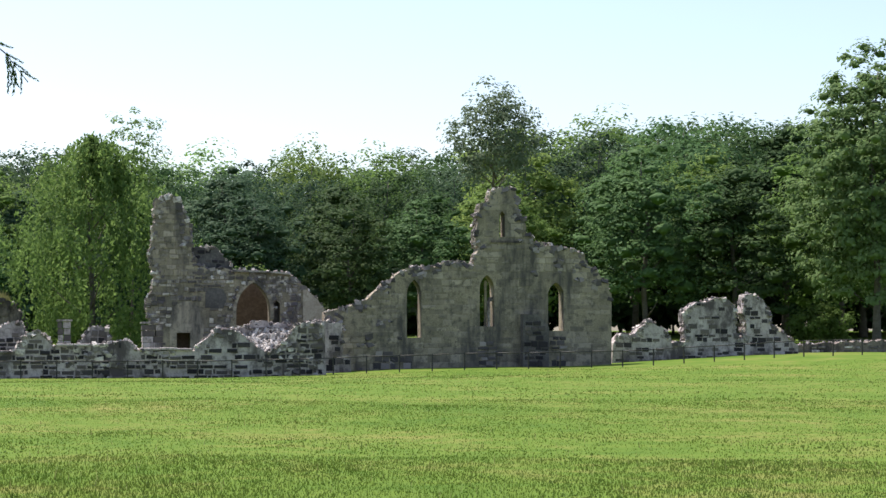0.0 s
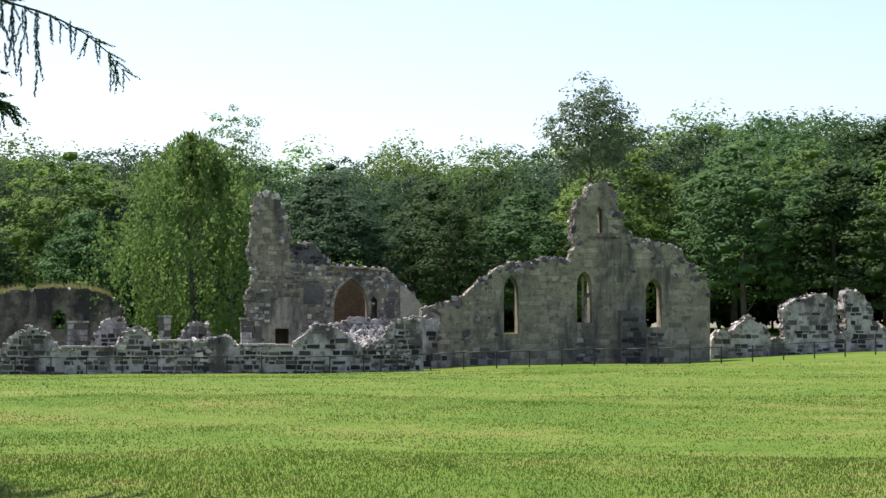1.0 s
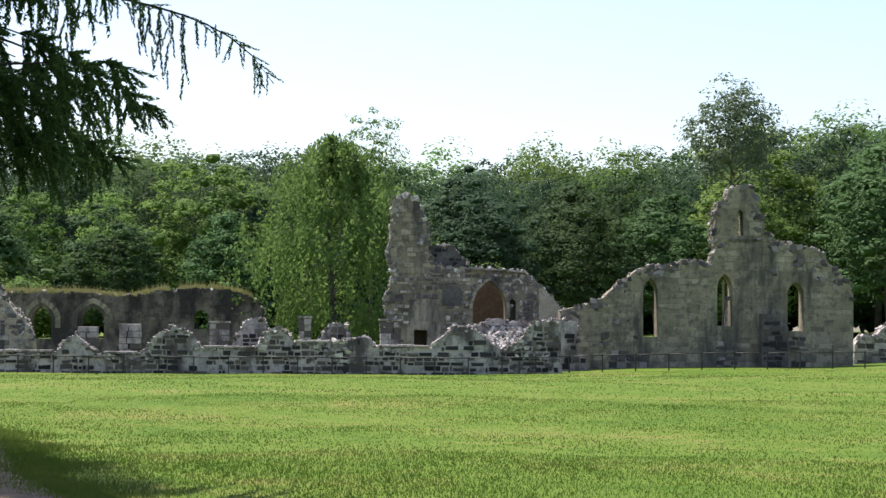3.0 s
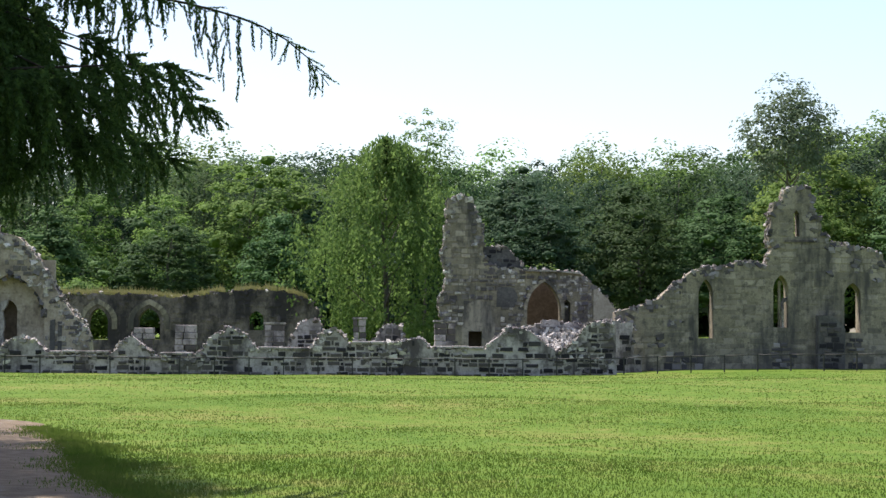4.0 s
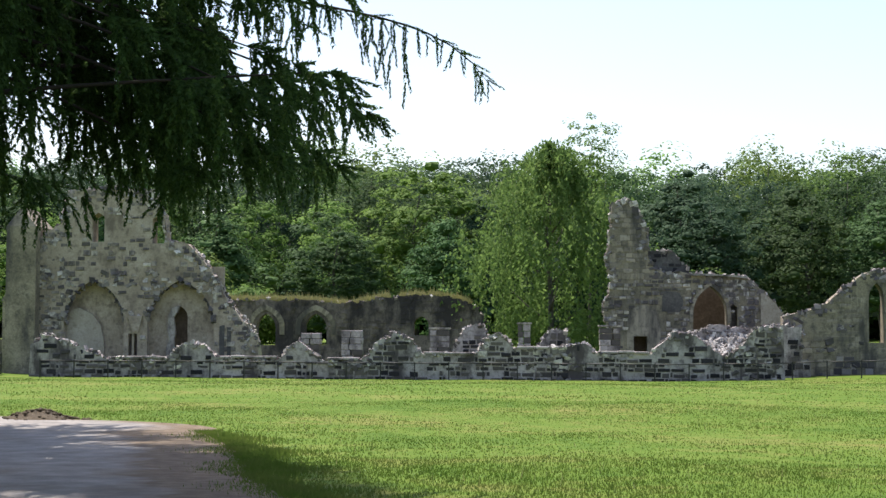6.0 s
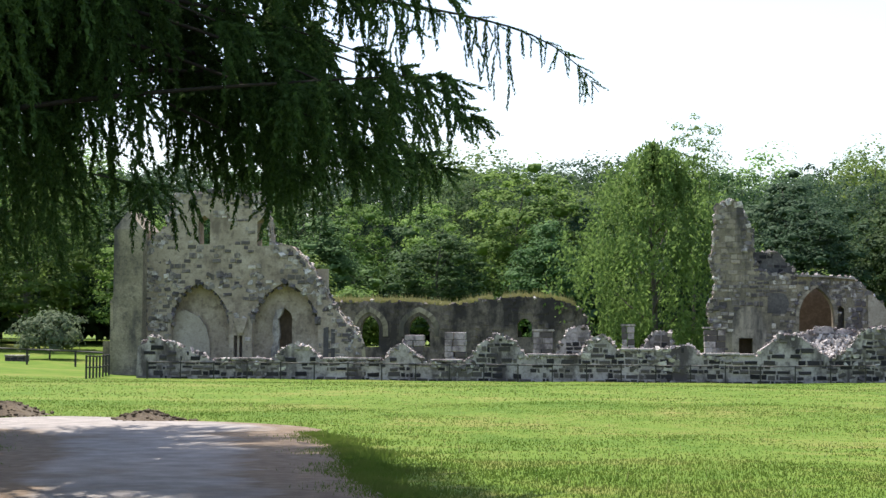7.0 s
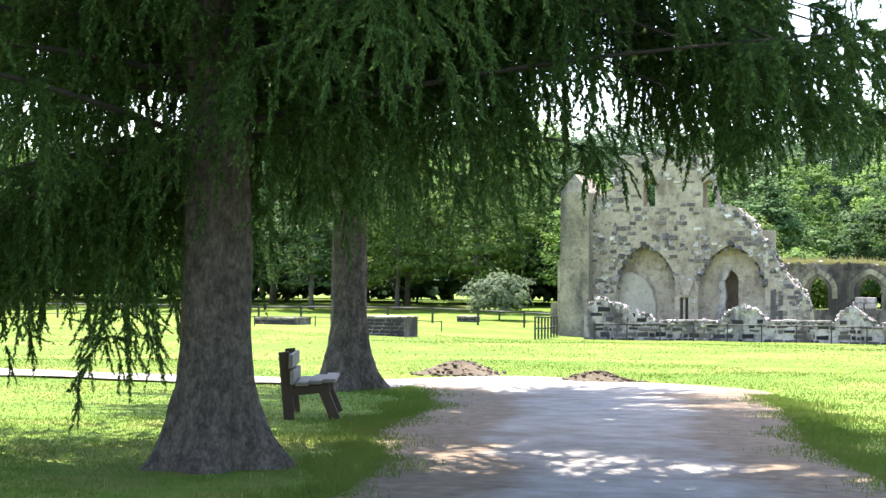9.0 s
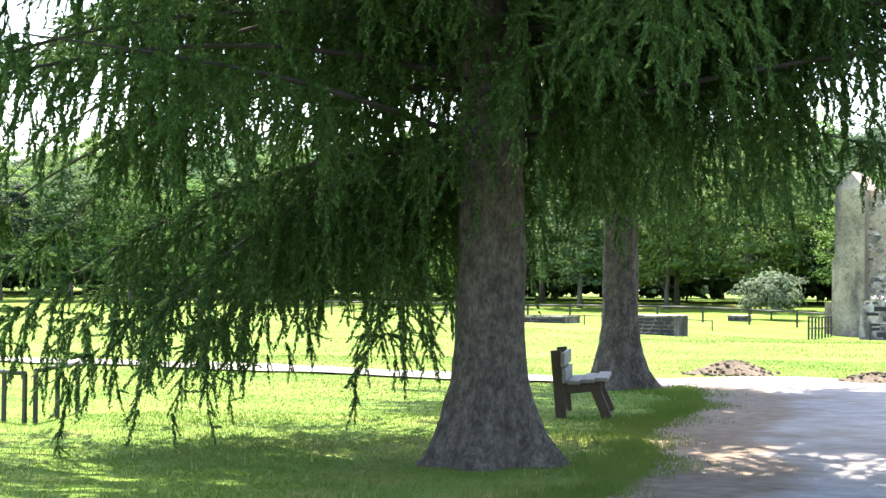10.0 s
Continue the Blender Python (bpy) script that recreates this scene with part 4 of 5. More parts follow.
def tree_thing(at, label, mesh_trunk, mesh_crown, group="", turn=0.0, scale=(1, 1, 1), name="tree", category="tree"):
    r = root(name, at, label, category, group)
    r.rotation_euler = (0, 0, turn)
    r.scale = scale
    for nm, me in (("trunk", mesh_trunk), ("crown", mesh_crown)):
        ob = new(nm, me)
        ob.parent = r
    return r


def take(ob):
    me = ob.data
    bpy.data.objects.remove(ob)
    return me


def make_kind(seed, h, r, base, clumps, per, mat, shape="round", leaf_size=(0.12, 0.22), spread=0.8, trunk_r=0.22, droop=0.0, limbs=9, reach=2.2, closed=True):
    rng = np.random.default_rng(seed)
    P, lean, C, big = crown_points(rng, h, r, base, clumps, per, shape, spread)
    crown = take(leaf_cloud("crown", P, rng.uniform(*leaf_size, len(P)), mat, rng, droop, 0.55, lean, clump_hearts(C, big, rng) if closed else None))
    tr = take(link_mesh("trunk", trunk_mesh(rng, h * 0.93, trunk_r, limbs=limbs, base=max(1.5, base), reach=reach), FARBARK))
    return tr, crown


FRONT = [
    make_kind(21, 16, 4.2, 2.0, 120, 66, LEAF_MID, "round", (0.11, 0.2), 0.95),
    make_kind(22, 16, 3.8, 2.5, 120, 66, LEAF_DARK, "round", (0.11, 0.2), 0.95),
    make_kind(23, 16, 4.0, 1.5, 120, 66, LEAF_LIGHT, "round", (0.11, 0.2), 0.95),
    make_kind(24, 16, 3.6, 2.0, 120, 66, LEAF_MID, "column", (0.11, 0.2), 0.95),
    make_kind(25, 16, 4.6, 3.0, 120, 66, LEAF_DARK, "egg", (0.11, 0.2), 0.95),
    make_kind(26, 16, 4.0, 4.0, 120, 66, LEAF_GREY, "egg", (0.11, 0.2), 0.95),
]
BACK = [
    make_kind(27, 16, 4.6, 6.0, 96, 62, LEAF_MID, "round", (0.13, 0.22), 1.0, closed=False),
    make_kind(28, 16, 4.6, 6.0, 96, 62, LEAF_LIGHT, "round", (0.13, 0.22), 1.0, closed=False),
    make_kind(29, 16, 4.6, 6.0, 96, 62, LEAF_DARK, "round", (0.13, 0.22), 1.0, closed=False),
]


def build_forest():
    rng = np.random.default_rng(77)
    rows = [(112, 6.8, 9.3, FRONT), (121, 6.6, 11.4, FRONT), (134, 6.0, 13.6, BACK), (149, 5.6, 15.2, BACK), (163, 5.4, 17.0, BACK)]
    for y0, gap, h0, kinds in rows:
        x = -y0 * 0.95
        while x < y0 * 0.62:
            y = y0 + rng.uniform(-3.0, 3.0)
            if kinds is FRONT:
                mid = -0.04 < x / y < 0.19
                # Lit trees on the right mostly get the lighter leaf, darker ones the middle.
                k = ([1, 4, 1, 4, 1, 0, 4, 1, 1, 4, 3] if mid else [2, 2, 3, 2, 5, 0, 3, 2, 2, 0, 2] if x / y > 0.2 else [0, 2, 2, 3, 2, 0, 1, 0, 3, 2, 2])[int(rng.integers(0, 11))]
            else:
                k = [0, 1, 2, 0, 2][int(rng.integers(0, 5))]
            side = x / y
            grow = 1 + (0.26 if kinds is FRONT else 0.2) * float(step(side, 0.20, 0.30)) + (0.12 * float(step(-side, 0.28, 0.5)) if kinds is FRONT else 0)
            s = h0 / 16.0 * (rng.uniform(0.88, 1.12) if kinds is FRONT else rng.uniform(0.93, 1.06)) * grow
            wide = 0.95 if kinds is BACK else 1.15
            tr, cr = kinds[k]
            tree_thing((x, y, gz(x, y) - 0.1), "dense leafy broadleaf tree in the edge of the woods", tr, cr, "trees of the woods", rng.random() * 6.28, (s * wide * rng.uniform(0.95, 1.25), s * wide * rng.uniform(0.95, 1.25), s))
            x += gap * rng.uniform(0.8, 1.2)


build_forest()


def build_undergrowth():
    """Shady bushes that close the foot of the woods."""
    rng = np.random.default_rng(78)
    tr, cr = make_kind(37, 4.0, 2.6, 0.2, 60, 26, LEAF_DARK, "round", (0.22, 0.4), 0.9, 0.06, limbs=5, reach=1.0)
    for y0, k in ((127.0, 1.0), (162.0, 2.3)):
        x = -y0 * 0.98
        while x < y0 * 0.66:
            s = rng.uniform(0.9, 1.5) * k
            tree_thing((x, y0 + rng.uniform(-1.5, 1.5), gz(x, y0) - 0.1), "dark shady bush in the undergrowth of the woods", tr, cr, "undergrowth bushes", rng.random() * 6.28, (s * 1.3, s * 1.3, s), "bush", "bush")
            x += rng.uniform(3.4, 4.6) * (1.15 + 0.9 * (k > 1))


build_undergrowth()


def weeping_birch(at, h, r, seed):
    """A broad birch with hanging strings of leaves down to the ground."""
    rng = np.random.default_rng(seed)
    strings = 760
    boughs = rng.random((64, 3))
    pick = rng.integers(0, 64, strings)
    t = np.clip(boughs[pick, 0] ** 0.8 + rng.normal(0, 0.05, strings), 0, 1)
    z = 1.8 + (h - 1.8) * t
    prof = np.clip(np.sin(np.pi * (0.18 + 0.82 * t)) ** 0.55, 0.05, 1)
    th = boughs[pick, 1] * 6.283 + rng.normal(0, 0.2, strings)
    rad = r * prof * (0.12 + 0.88 * rng.random(strings) ** 0.6) * (0.75 + 0.5 * boughs[pick, 2])
    n = 34
    u = rng.random((strings, n))
    L = rng.uniform(1.0, 3.2, strings)[:, None]
    P = np.stack([rad[:, None] * np.cos(th)[:, None] + rng.normal(0, 0.16, (strings, n)), rad[:, None] * np.sin(th)[:, None] + rng.normal(0, 0.16, (strings, n)), z[:, None] - u * L + rng.normal(0, 0.1, (strings, n))], 2).reshape(-1, 3)
    P[:, 2] = np.abs(P[:, 2] - 0.2) + 0.2
    crown = take(leaf_cloud("crown", P, rng.uniform(0.08, 0.17, len(P)), LEAF_BIRCH, rng, 0.8))
    tr = take(link_mesh("trunk", trunk_mesh(rng, h * 0.9, 0.2, base=2.0, limbs=14, reach=3.2), FARBARK))
    return tree_thing(at, "broad weeping birch with fresh green hanging foliage", tr, crown, name="birch_tree")


weeping_birch((1.7, 100, gz(1.7, 100) - 0.1), 12.6, 5.0, 31)
tr, cr = make_kind(32, 16.4, 2.8, 9.8, 200, 30, LEAF_GREY, "egg", (0.09, 0.16), 0.55, 0.17, limbs=14, reach=2.5, closed=False)
tree_thing((25.6, 105, gz(25.6, 105) - 0.1), "tall slender grey-green tree rising above the gable", tr, cr)
tr, cr = make_kind(33, 18.2, 4.6, 1.2, 640, 44, LEAF_WILLOW, "round", (0.10, 0.19), 0.6, 0.25, limbs=16, reach=3)
tree_thing((47.2, 99, gz(47.2, 99) - 0.1), "large broadleaf tree with hanging branches beside the lawn", tr, cr)

tr, cr = make_kind(34, 14.3, 1.7, 8.5, 80, 34, LEAF_BIRCH, "round", (0.07, 0.13), 0.42, 0.11, limbs=16, reach=1.5, closed=False)
tree_thing((4.0, 104, gz(4.0, 104) - 0.1), "thin sparse-topped birch behind the weeping birch", tr, cr, name="birch_tree")
tr, cr = make_kind(35, 2.5, 2.0, 0.2, 46, 60, LEAF_LIGHT, "round", (0.08, 0.15), 0.5, 0.06, limbs=8, reach=1.0)
tree_thing((46.2, 105, gz(46.2, 105) - 0.1), "bright green sunlit bush beneath the trees", tr, cr, name="bush", category="bush")
tr, cr = make_kind(36, 2.7, 1.7, 0.3, 46, 60, LEAF_GREY, "round", (0.08, 0.15), 0.5, 0.06, limbs=8, reach=1.0)
tree_thing((-32.4, 100, gz(-32.4, 100) - 0.1), "rounded pale green bush on the far lawn", tr, cr, name="bush", category="bush")
for i, (x, y, h, w) in enumerate(((-15.5, 103, 4.8, 2.6), (-19.0, 104, 6.5, 3.2), (8.6, 96, 5.5, 1.3), (10.4, 96.5, 5.3, 1.1))):
    tr, cr = make_kind(50 + i, h, w, 0.4, 90, 50, LEAF_LIGHT, "round", (0.09, 0.17), 0.55, 0.1, limbs=9, reach=1.2)
    tree_thing((x, y, gz(x, y) - 0.1), "bright fresh-leaved sapling behind the ruins", tr, cr, name="sapling")

# ---------------------------------------------------------------- spruces


def twig_template(rng, length=0.24, needles=26):
    """A drooping twig: a thin stem with flat needles all round, pointing forward."""
    V, F = [], []
    for i in range(needles):
        t = (i + rng.random()) / needles
        th = i * 2.4
        out = np.array([math.cos(th), math.sin(th), 0])
        side = np.array([-math.sin(th), math.cos(th), 0])
        p = np.array([0, 0, length * t])
        ln = 0.05 * (1 - 0.35 * t)
        tip = p + out * ln * 0.62 + np.array([0, 0, ln * 0.9])
        k = len(V)
        V += [p - side * 0.0125, p + side * 0.0125, tip]
        F.append((k, k + 1, k + 2))
    k = len(V)
    V += [np.array([0.006, 0, 0]), np.array([-0.003, 0.005, 0]), np.array([-0.003, -0.005, 0]), np.array([0, 0, length])]
    F += [(k, k + 1, k + 3), (k + 1, k + 2, k + 3), (k + 2, k, k + 3)]
    return np.array(V), np.array(F)


def place_twigs(name, P, D, S, rng, needles, mat):
    """All twigs of a crown: at P, pointing along D, sized S."""
    V0, F0 = twig_template(rng, needles=needles)
    D = D / np.linalg.norm(D, axis=1)[:, None]
    A = np.cross(D, rng.normal(size=D.shape))
    A /= np.linalg.norm(A, axis=1)[:, None]
    B = np.cross(D, A)
    V = (V0[None, :, 0:1] * A[:, None] + V0[None, :, 1:2] * B[:, None] + V0[None, :, 2:3] * D[:, None]) * S[:, None, None] + P[:, None]
    n, m = len(P), len(V0)
    F = (F0[None] + (np.arange(n) * m)[:, None, None]).reshape(-1, 3)
    return array_mesh(name, V.reshape(-1, 3), F, mat)


def spruce(at, seed, height, girth, limb_list, label, needles=24, upper=7.3, density=1.0, twig_size=1.0):
    rng = np.random.default_rng(seed)
    r = root("spruce_tree", at, label, "tree", "spruces by the path")
    bm = bmesh.new()
    sides, rings = 40, []
    zs = [-0.15, 0.0, 0.08, 0.2, 0.32, 0.45, 0.6] + [0.75 + 0.16 * k for k in range(26)] + [5.2, 6, 7.5, 9, 13, 18, 22, height]
    for z in zs:
        ring = []
        for k in range(sides):
            a = 2 * math.pi * k / sides
            flare = math.exp(-max(z, 0) / 0.42)
            root_lobe = 1 + flare * (0.85 + 0.45 * math.sin(a * 5 + 1.2) + 0.25 * math.sin(a * 3 + 0.4))
            rad = girth * root_lobe * (1 - z / (height * 1.02) if z > 0 else 1) * (1 + 0.03 * math.sin(a * 7 + z * 2) + 0.02 * math.sin(a * 11 - z * 5))
            rad += float(rng.normal(0, 0.006)) + 0.012 * math.sin(a * 9 + 3 * math.sin(z * 3.7)) * math.sin(z * 6 + a * 2)
            ring.append(bm.verts.new((rad * math.cos(a), rad * math.sin(a), z)))
        rings.append(ring)
    for p, q in zip(rings, rings[1:]):
        for k in range(sides):
            f = bm.faces.new((p[k], p[(k + 1) % sides], q[(k + 1) % sides], q[k]))
            f.smooth = True
    part("trunk", bm, BARK, r, "grey-brown scaly trunk with flaring roots")
    bmL = bmesh.new()
    P, D, S = [], [], []
    for (phi, z0, length, z1, full, droop) in limb_list:
        dirv = np.array([math.cos(phi), math.sin(phi), 0])
        side = np.array([-math.sin(phi), math.cos(phi), 0])
        bend = rng.normal(0, 0.35) if droop < 3 else 0.0
        def limb(s):
            w = s * s * bend
            z = z0 + (z1 - z0) * s ** droop + 0.28 * math.sin(math.pi * s)
            return dirv * length * s + side * w + np.array([0, 0, z])
        pts = [limb(s) for s in (1.0 if droop > 5 else 0.92) * np.linspace(0, 1, 21) ** 0.6]
        tube(bmL, pts, [0.027 * (1 - 0.046 * k) + 0.004 for k in range(21)], 5)
        steps = int(length * 2.9 * density * full)
        for i in range(steps):
            s = 0.1 + 0.9 * (i + rng.random()) / steps
            if 1.6 <= droop < 5 and 0.25 < s < 0.9 and math.sin(s * length * 2.1 + phi * 5.0) > 0.5:
                continue
            base = limb(s)
            if droop > 5 and s > 0.45:
                # a comb of strands that hang straight from the limb
                for _ in range(2):
                    c = base + side * rng.normal(0, 0.07) + dirv * rng.uniform(-0.05, 0.05)
                    run = 0.5 + 0.5 * math.sin(s * 46.0)
                    for j in range(int(rng.integers(1, 6) * run * (1.0 if s < 0.93 else 0.3)) + 1):
                        P.append(c.copy())
                        D.append(np.array([0, 0, -1.0]) + rng.normal(0, 0.14, 3))
                        S.append(rng.uniform(0.75, 1.05) * twig_size)
                        c = c + np.array([0, 0, -0.13 * twig_size]) + rng.normal(0, 0.012, 3)
                P.append(base.copy())
                D.append(dirv + np.array([0, 0, -0.35]) + rng.normal(0, 0.25, 3))
                S.append(0.8 * twig_size)
                continue
            for sg in (-1, 1):
                ll = rng.uniform(0.2, 0.9) * (1.15 - 0.85 * s) * min(1, length / 4)
                fwd = rng.uniform(0.3, 1.1)
                lat = (side * sg + dirv * fwd) / math.hypot(1, fwd)
                end = base + lat * ll + np.array([0, 0, -0.25 * ll])
                for q in range(2):
                    f = (q + 0.25 + 0.75 * rng.random()) / 2
                    c = base + (end - base) * f
                    n = int(rng.integers(2, 7)) if s < 0.8 or droop < 2 else (int(rng.integers(2, 4)) if s < 0.96 else 1)
                    d = lat * 0.75 + np.array([0, 0, -0.8])
                    for j in range(n):
                        dd = d + rng.normal(0, 0.16, 3)
                        dd /= np.linalg.norm(dd)
                        P.append(c.copy())
                        D.append(dd + rng.normal(0, 0.16, 3))
                        S.append(rng.uniform(0.9, 1.45) * twig_size)
                        if rng.random() < 0.8:
                            P.append(c.copy())
                            D.append(dd + lat * 0.4 + rng.normal(0, 0.6, 3))
                            S.append(rng.uniform(0.7, 1.15) * twig_size)
                        c = c + dd * 0.17 * twig_size
                        d = d * 0.6 + np.array([0, 0, -0.5])
                for q in range(2):
                    P.append(base + (end - base) * 0.5 * q)
                    D.append(lat + rng.normal(0, 0.2, 3) + np.array([0, 0, -0.2]))
                    S.append(1.2 * twig_size)
    part("limb_frame", bmL, TWIGBARK, r)
    ob = place_twigs("foliage", np.array(P), np.array(D), np.array(S), rng, needles, NEEDLE)
    ob.parent = r
    tagged(ob, "dark green hanging needle twigs", kind="stuff")
    if upper:
        # the crown above, out of the lower tiers: coarser sprays
        boughs, per = 185, 20
        n = boughs * per
        t = np.repeat(rng.random(boughs) ** 1.4, per)
        th = np.repeat(rng.random(boughs) * 6.283, per) + rng.normal(0, 0.1, n)
        rad = upper * (1 - t) ** 0.75 * (0.15 + 0.85 * rng.random(n))
        z = 7.4 + (height - 7.4) * t + rng.normal(0, 0.12, n)
        Q = np.stack([rad * np.cos(th), rad * np.sin(th), z - 0.12 * rad], 1)
        E = np.stack([np.cos(th), np.sin(th), -0.25 + 0 * th], 1) + rng.normal(0, 0.3, (n, 3))
        up = place_twigs("upper_foliage", Q, E, rng.uniform(4.2, 6.4, n), rng, 15, NEEDLE)
        up.parent = r
        tagged(up, "upper crown sprays", kind="stuff")
    return r


def tiers(seed, count, z_low, z_high, tip, length):
    """Limbs all round: tip(phi) and length(phi) of the lowest tier, shorter and higher above."""
    rng = random.Random(seed)
    out = []
    for i in range(count):
        f = i / count
        phi = i * 2.39996 + rng.uniform(-0.3, 0.3)
        rise = (z_high - z_low) * f
        out.append((phi, z_low + rise + rng.uniform(-0.2, 0.2), length(phi) * (1 - 0.25 * f) * rng.uniform(0.8, 1.05), tip(phi) + rise * 0.95 + rng.uniform(-0.2, 0.3), 1.0, 2.3))
    return out


def near_tip(phi):
    """How low the lowest tier hangs: low at the back and on the side away from the path."""
    c, s = math.cos(phi), math.sin(phi)
    return 2.9 + 0.75 * c - 0.45 * max(0, s) + 0.5 * max(0, -s) - 0.9 * max(0, -c - 0.1)


spruce((-7.71, 15.28, gz(-7.71, 15.28)), 41, 27, 0.325, tiers(1, 56, 3.0, 7.2, near_tip, lambda p: 5.6 + 1.1 * abs(math.cos(p)) + 1.0 * max(0, -math.cos(p))) +
       [(0.485, 4.74, 8.4, 4.18, 2.6, 19.0), (0.42, 4.5, 6.8, 3.8, 1.5, 3.0), (0.36, 4.35, 6.2, 3.3, 1.5, 2.3), (0.22, 4.3, 6.2, 3.15, 1.5, 2.3), (0.05, 4.2, 5.9, 2.95, 1.4, 2.3), (0.3, 5.4, 6.4, 4.7, 1.2, 2.3), (0.14, 4.5, 5.9, 3.8, 1.4, 2.3), (0.3, 4.2, 5.5, 3.2, 1.5, 2.1), (0.12, 4.0, 5.0, 2.95, 1.4, 2.1), (-0.08, 4.4, 5.8, 3.4, 1.4, 2.3), (0.45, 4.6, 6.0, 4.0, 1.3, 2.3),
        (2.5, 2.9, 3.4, 1.1, 1.2, 1.5), (2.75, 2.8, 4.6, 1.0, 1.1, 1.5), (3.0, 2.7, 3.3, 0.95, 1.3, 1.4), (3.15, 3.0, 5.2, 1.1, 1.1, 1.5), (3.4, 2.7, 3.9, 0.95, 1.3, 1.4), (3.65, 2.9, 4.8, 1.1, 1.1, 1.5), (3.85, 2.8, 3.2, 1.2, 1.1, 1.5), (2.2, 2.9, 4.8, 1.3, 1.0, 1.5)] +
       # limbs added towards the sun to throw shade round the trunk
       [(1.75 + 0.17 * i, 4.4 + 0.34 * (i * 5 % 8), 6.4, 3.6 + 0.34 * (i * 5 % 8), 1.4, 2.3) for i in range(9)]
       + [(-0.3, 4.6, 5.0, 3.9, 1.5, 2.3), (-0.18, 5.2, 5.2, 4.5, 1.5, 2.3), (0.0, 5.0, 5.0, 4.3, 1.5, 2.3), (0.18, 5.3, 5.0, 4.7, 1.4, 2.3)]
       # overlong back-left limbs, added to cast shade on the left lawn
       + [(2.0 + 0.14 * i, 4.6 + 0.3 * (i * 3 % 5), 7.9, 3.5 + 0.3 * (i * 3 % 5), 1.2, 2.3) for i in range(8)],
       "large spruce with drooping branches and thick trunk by the path", needles=19, twig_size=1.12)
spruce((-11.87, 28.38, gz(-11.87, 28.38)), 42, 27.5, 0.31, tiers(2, 34, 3.3, 8.4, lambda p: 2.6 + 0.6 * math.cos(p), lambda p: 3.1 + 0.9 * max(0, math.cos(p))), "spruce with flaring trunk beside the bench and path", needles=13, density=1.0, twig_size=1.3, upper=4.8)

# ---------------------------------------------------------------- small things on the lawn


def bench(at, turn):
    """A heavy timber park bench: two dark slab ends, pale weathered boards."""
    r = root("bench", at, "heavy dark timber park bench with pale weathered boards", "bench")
    r.rotation_euler = (0, 0, turn)

    def beam(name, p, q, w, d, mat, label=""):
        bm = bmesh.new()
        p, q = mathutils.Vector(p), mathutils.Vector(q)
        v = (q - p).normalized()
        s = mathutils.Vector((0, 1, 0))
        u = s.cross(v).normalized()
        vs = []
        for e in (p, q):
            for a, b in ((-1, -1), (1, -1), (1, 1), (-1, 1)):
                vs.append(bm.verts.new(e + u * a * w / 2 + s * b * d / 2))
        for f in ((3, 2, 1, 0), (4, 5, 6, 7), (0, 1, 5, 4), (1, 2, 6, 5), (2, 3, 7, 6), (3, 0, 4, 7)):
            bm.faces.new([vs[i] for i in f])
        bmesh.ops.recalc_face_normals(bm, faces=bm.faces)
        bmesh.ops.bevel(bm, geom=bm.edges[:], offset=0.008, segments=1, affect="EDGES")
        part(name, bm, mat, r, label)

    for y in (-0.75, 0.75):
        beam("back_post", (-0.18, y, 0.0), (-0.26, y, 0.88), 0.14, 0.09, WOODDARK)
        beam("front_leg", (0.42, y, 0.0), (0.24, y, 0.42), 0.13, 0.09, WOODDARK)
        beam("seat_bearer", (-0.22, y, 0.36), (0.34, y, 0.42), 0.11, 0.085, WOODDARK)
    for z in (0.55, 0.76):
        x = -0.155 - (z - 0.42) * 0.09
        bm = bmesh.new()
        box(bm, x, x + 0.05, -0.92, 0.92, z - 0.09, z + 0.09)
        bmesh.ops.bevel(bm, geom=bm.edges[:], offset=0.008, segments=1, affect="EDGES")
        part("back_board", bm, WOODPALE, r, "pale weathered board")
    for k, x in enumerate((-0.02, 0.16, 0.34)):
        bm = bmesh.new()
        z = 0.445 + 0.09 * (x / 0.34) * 0.5
        box(bm, x - 0.082, x + 0.082, -0.92, 0.92, z, z + 0.05)
        bmesh.ops.bevel(bm, geom=bm.edges[:], offset=0.008, segments=1, affect="EDGES")
        part("seat_board", bm, WOODPALE, r, "pale weathered board")


bench((-9.95, 22.35, gz(-9.95, 22.35)), math.radians(21.5))


